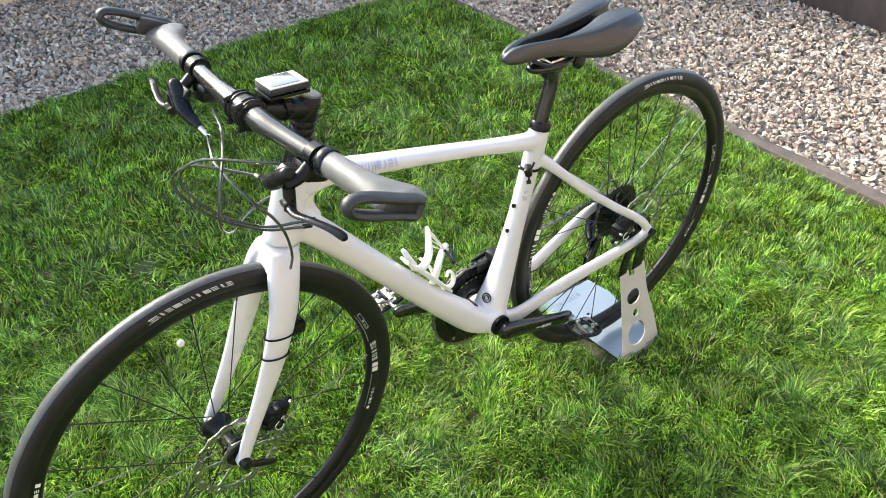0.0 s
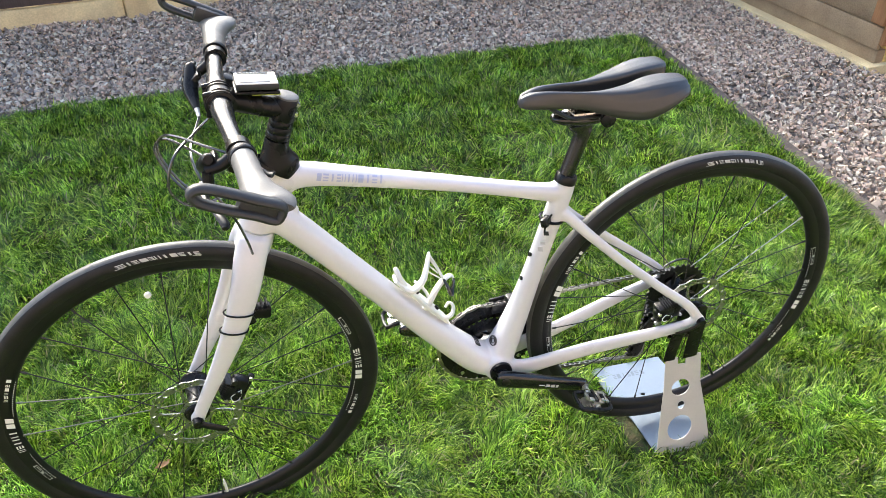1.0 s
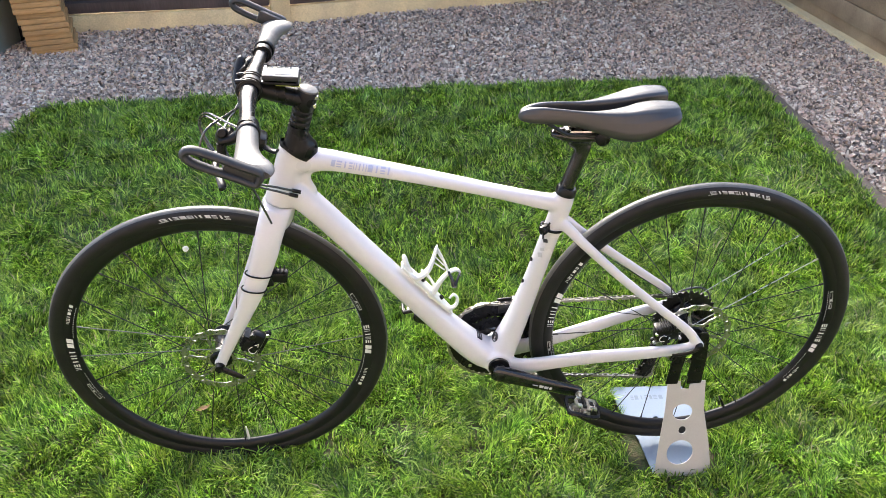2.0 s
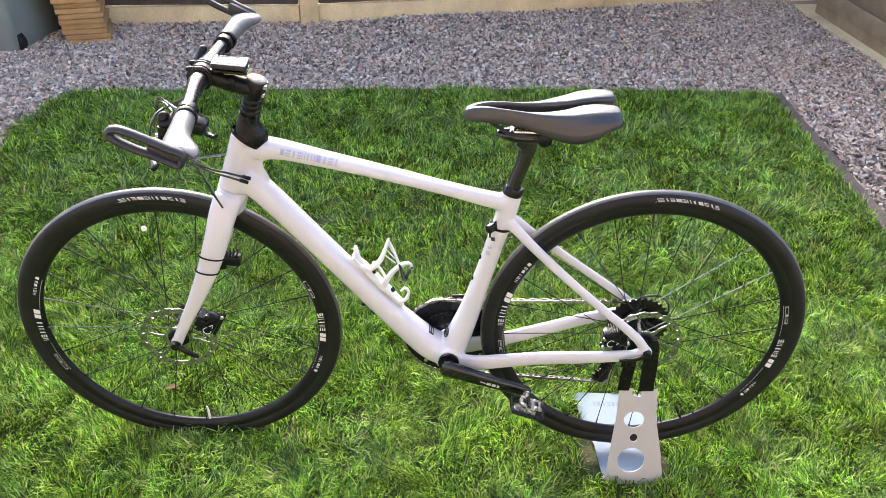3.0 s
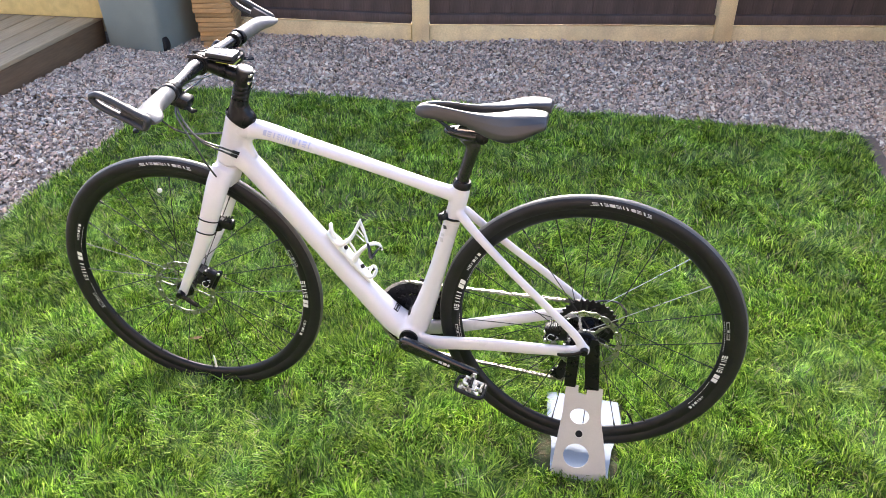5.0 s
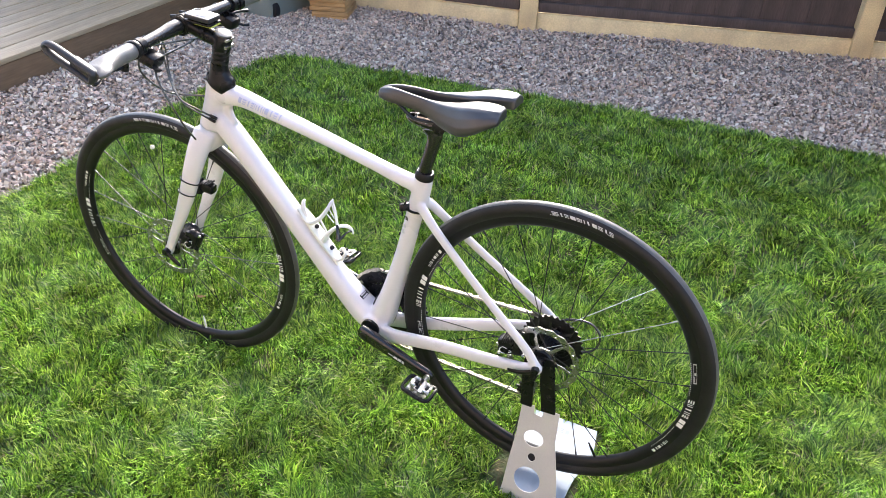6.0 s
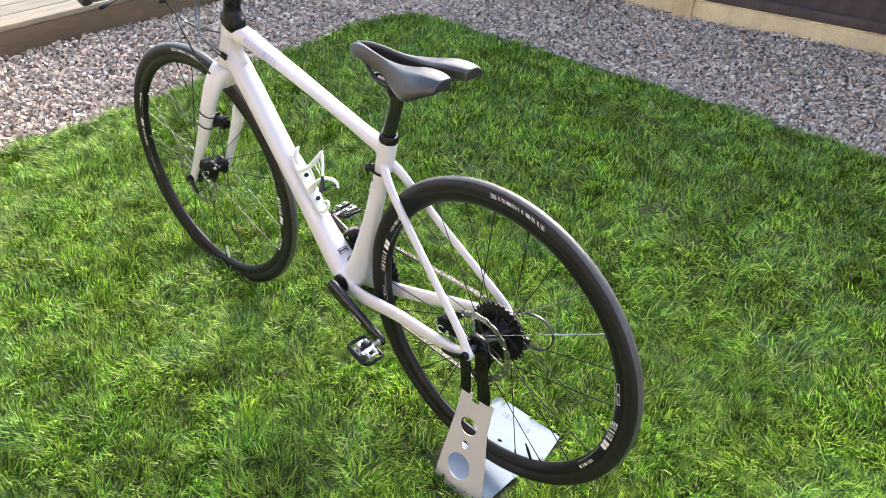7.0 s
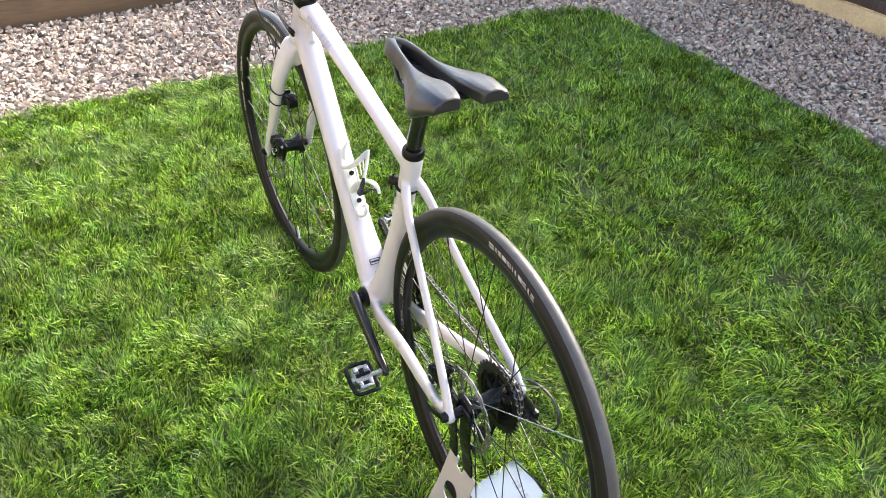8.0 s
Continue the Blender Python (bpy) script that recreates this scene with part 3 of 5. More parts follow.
def build_slats():
    rng = random.Random(4)
    s = thing("slat_stack", "stack of thin orange-brown sawn timber slats by the fence", "timber stack", Matrix.Translation((2.352, -2.80, -0.065)) @ Matrix.Rotation(math.atan2(-0.065, -0.2) + math.pi, 4, 'Z'))
    me = None
    for i in range(30):
        mm = Matrix.Translation((rng.uniform(-0.006, 0.006) + 0.0030 * i - 0.008, rng.uniform(-0.008, 0.008), 0.0137 + i * 0.0272)) @ Matrix.Rotation(radians(rng.uniform(-2.2, 2.2)), 4, 'Z') @ Matrix.Rotation(radians(rng.uniform(-0.5, 0.5)), 4, 'Y')
        if me is None:
            me = part("slat", box(bmesh.new(), (0.215, 0.26, 0.0255), (0, 0, 0), 0.004), SLATS, s, m=mm).data
        else:
            link("slat", me, SLATS, s, m=mm)


def build_shed():
    a = math.atan2(-0.994, 0.105)
    m = Matrix.Translation((-2.03, -1.69, -0.05)) @ Matrix.Rotation(a, 4, 'Z')     # x runs along the wall away from the corner, y outwards is +
    slab_m = m @ Matrix.Translation((1.045, -0.945, -0.025))
    bm = box(bmesh.new(), (2.15, 2.0, 0.07), (0, 0, 0), 0.008)
    tagged(part("paving", bm, CONCRETE, m=slab_m), "pale concrete base slab under the shed", "slab", kind="structure")
    shed = thing("garden_shed", "brown wooden garden shed with horizontal boards on a slab", "shed", m)
    L, W = 1.95, 1.8
    part("bearer", box(bmesh.new(), (L, 0.05, 0.07), (L / 2, -0.03, 0.037), 0.004), SHED, shed, "squared timber bearer")
    part("bearer", box(bmesh.new(), (0.05, 0.2, 0.07), (0.022, -0.155, 0.045), 0.004), YELLOWWOOD, shed, "yellow painted timber bearer end")
    part("plinth_board", box(bmesh.new(), (L, 0.022, 0.10), (L / 2, -0.001, 0.125), 0.004), SHED, shed)
    part("wall", box(bmesh.new(), (L - 0.06, W - 0.06, 1.85), (L / 2, -W / 2, 1.05), 0.002), SHED, shed)
    part("corner_trim", box(bmesh.new(), (0.026, 0.07, 1.8), (-0.01, -0.03, 1.0), 0.004), SHEDTRIM, shed)
    part("corner_trim", box(bmesh.new(), (0.07, 0.02, 1.72), (0.028, 0.02, 1.05), 0.004), SHEDTRIM, shed)
    me = me2 = None
    for i in range(14):
        z = 0.24 + i * 0.118
        mm = Matrix.Translation((L / 2 + 0.03, 0.0, z)) @ Matrix.Rotation(radians(-4), 4, 'X')
        if me is None:
            me = part("board", box(bmesh.new(), (L - 0.07, 0.018, 0.125), (0, 0, 0), 0.005), SHED, shed, m=mm).data
        else:
            link("board", me, SHED, shed, m=mm)
        mm = Matrix.Translation((0.0, -W / 2 - 0.03, z)) @ Matrix.Rotation(radians(-4), 4, 'Y')
        if me2 is None:
            me2 = part("board", box(bmesh.new(), (0.018, W - 0.08, 0.125), (0, 0, 0), 0.005), SHEDTRIM, shed, m=mm).data
        else:
            link("board", me2, SHEDTRIM, shed, m=mm)
    bm = bmesh.new()
    slab(bm, [(-0.1, 1.93), (L / 2, 2.35), (L + 0.1, 1.93), (L + 0.1, 1.97), (L / 2, 2.39), (-0.1, 1.97)], W + 0.2, Matrix.Translation((0, -W / 2, 0)))
    part("roof", bm, ROOF, shed)


def build_planter():
    p = thing("raised_planter", "dark brown timber raised bed beside the gravel", "raised bed", Matrix.Translation((-2.9, -0.4, -0.08)))
    me = None
    for k in range(3):
        for x in (0.385, -0.385):
            mm = Matrix.Translation((x, 0, 0.075 + k * 0.152))
            if me is None:
                me = part("board", box(bmesh.new(), (0.035, 1.96, 0.15), (0, 0, 0), 0.005), PANEL, p, m=mm).data
            else:
                link("board", me, PANEL, p, m=mm)
        for y in (-0.96, 0.96):
            part("end_board", box(bmesh.new(), (0.73, 0.035, 0.15), (0, y, 0.075 + k * 0.152), 0.005), PANEL, p)
    part("earth", box(bmesh.new(), (0.73, 1.88, 0.38), (0, 0, 0.2), 0.01), SOIL, p)


def build_pot():
    prof = [(0.0, 0.0), (0.070, 0.0), (0.082, 0.01), (0.098, 0.09), (0.100, 0.16), (0.094, 0.215), (0.104, 0.225), (0.104, 0.25), (0.090, 0.25), (0.086, 0.22), (0.0, 0.215)]
    bm = lathe(bmesh.new(), prof, 36, ring=False)
    bmesh.ops.rotate(bm, verts=bm.verts, cent=(0, 0, 0), matrix=Matrix.Rotation(radians(90), 3, 'X'))
    tagged(part("garden_pot", bm, POT, m=Matrix.Translation((-2.41, -1.52, -0.07))), "pale weathered stone pot on the gravel by the shed", "pot")


build_deck()
build_planter()
build_pot()
build_sleeper()
build_bin()
build_slats()
build_shed()
# Out of view behind the camera: added to bounce warm light onto the bicycle.
bm = box(bmesh.new(), (16, 0.3, 5.2), (0.5, 5.2, 2.5))
tagged(part("wall_bounce", bm, BRICKS), "unseen plain brick house wall, added for warm bounce light", "wall", kind="structure")


# ---- the bicycle ----
REAR, FRONT = Vector((0, 0, 0.325)), Vector((0.98, 0, 0.294))
R_TYRE, BEAD = 0.341, 0.3115
bike = thing("bicycle", "white carbon road bicycle with flat handlebar, held upright by a stand", "bicycle")
AX = Vector((-0.306, 0, 1)).normalized()
_p = Vector((0.83, 0, 0.65))
STEER = Matrix.Translation(_p) @ Matrix.Rotation(radians(-0.7), 4, 'X') @ Matrix.Rotation(radians(2.1), 4, AX) @ Matrix.Translation(-_p)
BAR_TURN = Matrix.Translation((0, 0.004, 0)) @ STEER @ Matrix.Translation(_p) @ Matrix.Rotation(radians(0.8), 4, AX) @ Matrix.Translation(-_p)


def steer(bm):
    bmesh.ops.transform(bm, matrix=STEER, verts=bm.verts)
    return bm


def cockpit(bm):
    bmesh.ops.transform(bm, matrix=BAR_TURN, verts=bm.verts)
    return bm


def axis_at(z, off=0.0):
    """A place on the steering axis."""
    return (0.762 + (0.864 - z) * 0.306 + off, 0.0, z)


def tyre_half(r):
    """Half width of the tyre at a radius."""
    return float(np.interp(r, [BEAD, 0.3165, 0.3230, 0.3295, 0.3350, 0.3392, R_TYRE], [0.0109, 0.0131, 0.0146, 0.0142, 0.0114, 0.0066, 0.0]))


def gear(bm, teeth, r, y, thick, bore):
    """A toothed ring in the xz plane."""
    n = teeth * 4
    ring = []
    for k in range(n):
        w = 2 * math.pi * k / n
        rr = r + (0.0028 if k % 4 in (1, 2) else -0.0022)
        c, s = math.cos(w), math.sin(w)
        ring.append([bm.verts.new((q * c, yy, q * s)) for q, yy in ((bore, y - thick / 2), (rr, y - thick / 2), (rr, y + thick / 2), (bore, y + thick / 2))])
    for k in range(n):
        a, b = ring[k], ring[(k + 1) % n]
        for i in range(4):
            bm.faces.new((a[i], a[(i + 1) % 4], b[(i + 1) % 4], b[i]))
    return bm


def rotor_mesh(r, y):
    """Brake disc: one scalloped sheet with slots near the rim and large swept openings between the arms."""
    n = 216
    outline = []
    for k in range(n):
        w = 2 * math.pi * k / n
        d = 0.0014 * math.cos(18 * w)
        outline.append(((r + d) * math.cos(w), (r + d) * math.sin(w)))
    holes = [ellipse(0, 0, 0.0185, 0.0185, 24)]
    for k in range(18):
        w = 2 * math.pi * (k + 0.5) / 18
        tilt, c0 = w + radians(38 if k % 2 else -24), (r - 0.0072)
        cx, cy = c0 * math.cos(w), c0 * math.sin(w)
        holes.append([(cx + 0.0042 * math.cos(a) * math.cos(tilt) - 0.0017 * math.sin(a) * math.sin(tilt), cy + 0.0042 * math.cos(a) * math.sin(tilt) + 0.0017 * math.sin(a) * math.cos(tilt)) for a in (2 * math.pi * q / 10 for q in range(10))])
    for k in range(6):
        w = 2 * math.pi * k / 6
        pts = [(0.029, 0.24), (0.044, 0.22), (r - 0.0170, 0.26), (r - 0.0130, 0.42), (r - 0.0124, 0.78), (r - 0.0130, 1.14), (r - 0.0170, 1.22), (0.046, 1.12), (0.030, 0.98)]
        loop = [tuple(q) for q in spline([*pts, pts[0]], 4)[:-1]]
        holes.append([(q * math.cos(w + a), q * math.sin(w + a)) for q, a in loop])
    bm = pierced(outline, holes, 0.0018)
    bmesh.ops.transform(bm, matrix=Matrix.Translation((0, y, 0)) @ Matrix.Rotation(radians(90), 4, 'X'), verts=bm.verts)
    return bm


def build_wheel(m, front):
    """Rim as the part; tyre, hub, spokes, disc, valve and decals under it."""
    rim = part("wheel", lathe(bmesh.new(), [(0.3128, -0.0108), (0.3020, -0.0112), (0.2945, -0.0085), (0.2895, -0.003), (0.2890, 0), (0.2895, 0.003), (0.2945, 0.0085), (0.3020, 0.0112), (0.3128, 0.0108), (0.3095, 0.0)], 128),
               RIM, bike, "black anodised wheel rim", m=m)
    side = [tuple(q) for q in spline([(BEAD, 0.0109), (0.3165, 0.0131), (0.3230, 0.0146), (0.3295, 0.0142), (0.3350, 0.0114), (0.3392, 0.0066), (R_TYRE, 0.0)], 2)]
    prof = side + [(r, -y) for r, y in side[-2::-1]] + [(BEAD - 0.002, 0.0)]
    tyre = part("tyre", lathe(bmesh.new(), prof, 128), TYRE, rim, "black slick road tyre, sun glint coloured into the tread")
    tyre.data.materials.append(TREAD)
    # the bright sun line along the crown is coloured in here
    for f in tyre.data.polygons:
        if math.hypot(f.center.x, f.center.z) > 0.3378:
            f.material_index = 1
    w0 = 0.033 if front else 0.034
    half = 0.05 if front else 0.066
    part("hub", lathe(bmesh.new(), [(0.0, -half), (0.010, -half), (0.012, -w0 - 0.008), (0.026, -w0 - 0.003), (0.027, -w0 + 0.002), (0.018, -w0 + 0.011), (0.0150, 0.0), (0.016, w0 - 0.012), (0.023, w0 - 0.004), (0.023, w0), (0.011, w0 + 0.004), (0.010, half), (0.0, half)], 32, ring=False),
         BLACK, rim, "black hub shell")
    n = 24
    for k in range(n):
        side = 1 if k % 2 else -1
        w = 2 * math.pi * (k + 0.5) / n + (0.1 if front else 0.06)
        lead = (1 if (k // 2) % 2 else -1) * 1.15
        a = Vector((0.021 * math.cos(w + lead), side * (w0 - 0.001), 0.021 * math.sin(w + lead)))
        b = Vector((0.291 * math.cos(w), side * 0.002, 0.291 * math.sin(w)))
        bm = rod(bmesh.new(), a, b, 0.00105, 6)
        rod(bm, b, b + (a - b).normalized() * 0.012, 0.0019, 6)
        # chosen spokes get a brighter metal to show sun glints
        part("spoke", bm, (SPOKE_GLINT if front else STEEL) if k in ((11, 0, 23) if front else (8, 9)) else DARKSTEEL, rim)
    va = radians(-93.4 if front else -118)
    e = Vector((math.cos(va), 0, math.sin(va)))
    bm = rod(bmesh.new(), e * 0.291, e * 0.262, 0.003, 8)
    rod(bm, e * 0.262, e * 0.250, 0.0024, 8, 0.0015)
    part("valve", bm, CAGE_W if front else BLACK, rim, "slim tyre valve")
    part("brake_disc", rotor_mesh(0.079 if front else 0.0785, 0.042 if front else 0.0395), ROTOR, rim, "ventilated steel brake disc")
    part("disc_carrier", lathe(bmesh.new(), [(0.010, w0), (0.022, w0), (0.024, 0.041 if front else 0.0385), (0.020, 0.046 if front else 0.044), (0.010, 0.046 if front else 0.044)], 24), BLACK, rim)

    def ink(bars, a0, a1, r0, r1, surf, mat=INK, slant=0.0):
        mark = part("decal", arc_bars(bmesh.new(), bars, a0, a1, r0, r1, surf, 1, slant), mat, rim, smooth=0)
        if len(bars) > 4:
            tagged(mark, kind="stuff")
    flat = lambda r: 0.0112 if r < 0.309 else 0.0110
    whole = [(0.0, 1.0, 0.0, 1.0)]
    a0, a1 = (77.5, 100) if front else (85.5, 107)
    ink(word_shapes(11, 3, 0.14), a1, a0, 0.3252, 0.3312, tyre_half, INKGREY, -0.012)
    ink(whole, a0 - 0.3, a0 + 2.5, 0.3240, 0.3247, tyre_half, INKGREY)
    ink(whole, a1 - 2.0, a1 + 0.3, 0.3240, 0.3247, tyre_half, INKGREY)
    dt = ((8.9, -7.9), (-173.8, -189.4)) if front else ((18.3, 1.3), (-164.2, -179.8))
    small = ((26, 16.2), (-155.9, -165.7)) if front else ((34.2, 23.7), (-146.4, -155.3))
    for k, (a0, a1) in enumerate(dt):
        d = a1 - a0
        lo, hi = (0.2935, 0.3062)
        ink([(0, 0.46, 0, 1), (0.56, 1.0, 0, 1)], a0, a0 + d * 0.27, lo, hi, flat, INK, 0.006)
        ink(word_shapes(5, 6 + k, 0.30), a0 + d * 0.36, a1, lo + 0.0005, hi - 0.0005, flat)
    for a0, a1 in small:
        d = a1 - a0
        ink([(0, 0.9, 0, 1)], a0, a0 + d * 0.14, 0.2990, 0.3060, flat)
        ink(word_shapes(5, 8, 0.26), a0 + d * 0.22, a1, 0.2995, 0.3055, flat)
    for centre in (dt[0][0] + 9, dt[1][0] + 9, dt[0][1] - 9, dt[1][1] - 9):
        dots = arc_bars(bmesh.new(), [(k / 17, (k + 0.55) / 17, 0, 1) for k in range(17)], centre - 8, centre + 8, 0.2918, 0.2932, flat, 1)
        tagged(part("dot_row", dots, INKGREY, rim, smooth=0), kind="stuff")
    for a0 in (dt[0][1] - 12, dt[1][1] - 12):
        ink([(0, 1, 0, 0.10), (0, 1, 0.9, 1), (0, 0.05, 0, 1), (0.95, 1, 0, 1), (0.45, 0.58, 0.2, 0.8), (0.66, 0.92, 0.25, 0.45)], a0 - 4.5, a0 + 4.5, 0.2965, 0.3030, flat, INKGREY)
    if front:
        part("spoke_magnet", lathe(bmesh.new(), [(0.0, 0.006), (0.0045, 0.006), (0.006, 0.009), (0.0045, 0.013), (0.0, 0.0135)], 16, (0.035, 0.0, 0.2545), ring=False), CAGE_W, rim, "small white spoke clip")
    return rim


def build_frame():
    bm = bmesh.new()
    # head tube
    sweep(bm, spline([(*axis_at(0.752), 0.0235, 0.026), (*axis_at(0.70), 0.0225, 0.027), (*axis_at(0.6405), 0.0266, 0.0300)], 6), 20)
    # top tube, wide and flat at the head, slim at the seat
    sweep(bm, spline([(0.806, 0, 0.725, 0.022, 0.027), (0.745, 0, 0.7265, 0.0215, 0.0190), (0.66, 0, 0.7095, 0.020, 0.0150), (0.534, 0, 0.6815, 0.018, 0.0130), (0.42, 0, 0.6535, 0.0165, 0.0128), (0.340, 0, 0.6335, 0.0165, 0.0155), (0.298, 0, 0.627, 0.018, 0.018)], 6), 20, power=2.4)
    # down tube
    sweep(bm, spline([(0.818, 0, 0.672, 0.024, 0.028), (0.772, 0, 0.632, 0.026, 0.0245), (0.655, 0, 0.4965, 0.0260, 0.0235), (0.541, 0, 0.3645, 0.027, 0.0255), (0.455, 0, 0.275, 0.034, 0.030), (0.412, 0, 0.252, 0.039, 0.03)], 6), 20, power=2.4)
    # moulded web between head, top and down tubes
    inner = [tuple(q) for q in spline([(0.730, 0.705), (0.757, 0.7045), (0.769, 0.698), (0.7705, 0.688), (0.766, 0.675), (0.760, 0.664)], 4)]
    slab(bm, [*inner, (0.78, 0.645), (0.83, 0.65), (0.81, 0.73), (0.74, 0.72)], 0.015)
    # seat tube
    sweep(bm, spline([(0.2975, 0, 0.650, 0.0185, 0.0195), (0.304, 0, 0.615, 0.0185, 0.020), (0.321, 0, 0.545, 0.0175, 0.0185), (0.346, 0, 0.440, 0.0200, 0.0195), (0.374, 0, 0.335, 0.0285, 0.0245), (0.400, 0, 0.258, 0.039, 0.031)], 6), 20)
    # bottom bracket shell
    lathe(bm, [(0.0, -0.040), (0.027, -0.040), (0.029, -0.03), (0.029, 0.03), (0.027, 0.040), (0.0, 0.040)], 32, (0.406, 0, 0.253), ring=False)
    for s in (1, -1):
        up = 0.0 if s > 0 else 0.006
        sweep(bm, spline([(0.312, s * 0.004, 0.596, 0.010, 0.012), (0.290, s * 0.016, 0.582, 0.0085, 0.0115), (0.255, s * 0.026, 0.549, 0.0075, 0.0105), (0.179, s * 0.038, 0.480 + up, 0.0070, 0.0098), (0.10, s * 0.052, 0.416 + up, 0.0070, 0.0098), (0.030, s * 0.066, 0.362, 0.0075, 0.0105), (0.004, s * 0.070, 0.330, 0.0075, 0.0110)], 5), 14, power=2.3)
        sweep(bm, spline([(0.405, s * 0.020, 0.243, 0.014, 0.023), (0.355, s * 0.034, 0.246 - up, 0.0085, 0.021), (0.29, s * 0.040, 0.260 - up * 1.2, 0.0085, 0.0180), (0.211, s * 0.047, 0.277 - up * 0.3, 0.0095, 0.0165), (0.11, s * 0.060, 0.296 + up, 0.0090, 0.0150), (0.035, s * 0.069, 0.312 + up, 0.0080, 0.0135), (0.000, s * 0.0705, 0.322, 0.0075, 0.0130)], 5), 14, power=2.5)
        rod(bm, (0.0, s * 0.063, 0.323), (0.0, s * 0.078, 0.323), 0.0125, 16)
    blend(part("frame", bm, WHITE, bike, "pearly white moulded carbon frame"), 0.0026, 14)


def build_fork():
    bm = bmesh.new()
    sweep(bm, spline([(*axis_at(0.6398), 0.0264, 0.0298), (*axis_at(0.61), 0.0280, 0.0305), (*axis_at(0.592, 0.006), 0.0285, 0.027)], 4), 20)
    for s in (1, -1):
        sweep(bm, spline([(0.838, s * 0.016, 0.630, 0.018, 0.028), (0.851, s * 0.0320, 0.597, 0.0165, 0.0265), (0.866, s * 0.0455, 0.548, 0.0130, 0.0245), (0.893, s * 0.0505, 0.475, 0.0110, 0.0212), (0.925, s * 0.052, 0.405, 0.0098, 0.0165), (0.960, s * 0.054, 0.335, 0.0088, 0.0130), (0.980, s * 0.056, 0.292, 0.008, 0.0120)], 5), 16, power=2.3)
        rod(bm, (0.98, s * 0.049, 0.294), (0.98, s * 0.062, 0.294), 0.0125, 16)
    fork = blend(part("fork", steer(bm), WHITE, bike, "white carbon fork"), 0.0026, 15)
    part("crown_seam", steer(sweep(bmesh.new(), [(*axis_at(0.6404), 0.0258, 0.0292), (*axis_at(0.6399), 0.0258, 0.0292)], 32)), CASE, fork)
    bm = bmesh.new()
    rod(bm, (0.98, 0.060, 0.294), (0.98, 0.074, 0.294), 0.010, 16, 0.0085)
    sweep(bm, spline([(0.98, 0.069, 0.294, 0.004, 0.0065), (0.962, 0.073, 0.286, 0.0045, 0.0070), (0.940, 0.077, 0.276, 0.0035, 0.0062), (0.932, 0.077, 0.272, 0.002, 0.003)], 4), 10)
    part("axle_lever", steer(bm), BLACK, fork, "black quick-release axle lever")
    # sensor strapped to the blade
    for z, x, y, hw in ((0.512, 0.8795, 0.0493, 0.0240), (0.478, 0.8925, 0.0508, 0.0220)):
        bm = bmesh.new()
        rows = []
        for k in range(24):
            w = 2 * math.pi * k / 24
            rows.append((x + (hw + 0.001) * math.cos(w), y + 0.0132 * math.sin(w), z + 0.20 * hw * math.cos(w)))
        part("strap", steer(tube(bm, rows, 0.0016, 6, 1, True)), BLACK, fork, "black rubber strap")
    bm = box(bmesh.new(), (0.046, 0.022, 0.022), bevel=0.004, m=Matrix.Translation((0.851, 0.031, 0.494)) @ Matrix.Rotation(radians(-8), 4, 'Y'))
    box(bm, (0.016, 0.024, 0.034), bevel=0.003, m=Matrix.Translation((0.866, 0.035, 0.494)) @ Matrix.Rotation(radians(14), 4, 'Y'))
    for k in range(4):
        box(bm, (0.003, 0.024, 0.004), (0.834 + 0.008 * k, 0.031, 0.5075 - 0.0015 * k), 0.0008, segments=1)
    part("sensor", steer(bm), BLACK, fork, "small black sensor strapped behind the fork blade")
    return fork


def caliper(name, m, parent):
    bm = box(bmesh.new(), (0.052, 0.022, 0.030), (0, 0, -0.002), 0.007)
    box(bm, (0.034, 0.030, 0.022), (0.006, 0, 0.010), 0.006)
    box(bm, (0.064, 0.010, 0.012), (0.0, -0.004, -0.019), 0.004)
    lathe(bm, [(0, 0.011), (0.0095, 0.011), (0.0105, 0.0135), (0.0095, 0.0160), (0.0, 0.0160)], 20, (0.008, 0, -0.002), ring=False)
    c = part(name, bm, BLACK, parent, "black hydraulic disc brake caliper", m=m)
    for x, z in ((-0.027, -0.018), (0.026, -0.019), (0.022, 0.010)):
        part("bolt", rod(bmesh.new(), (x, 0.002 if z < 0 else 0.012, z), (x, 0.0065 if z < 0 else 0.0168, z), 0.0036, 10), STEEL, c)
    fin = None
    for k in range(6):
        if fin is None:
            fin = part("cooling_fin", box(bmesh.new(), (0.0022, 0.030, 0.012), (0, 0, 0.020), 0.0004, segments=1), BLACK, c, m=Matrix.Translation((-0.016, 0, 0))).data
        else:
            link("cooling_fin", fin, BLACK, c, m=Matrix.Translation((-0.016 + k * 0.0050, 0, 0)))
    part("banjo", rod(bmesh.new(), (-0.020, 0.006, 0.010), (-0.020, 0.014, 0.010), 0.0055, 14), DARKSTEEL, c, "dark hose joint")
    bm = bmesh.new()
    tube(bm, [(-0.006, 0.0120, -0.008), (0.012, 0.0165, -0.010), (0.018, 0.0168, -0.002), (0.010, 0.0168, 0.006), (0.0, 0.0150, 0.0)], 0.0008, 6, 4, True)
    part("emblem", bm, INK, c)
    return c


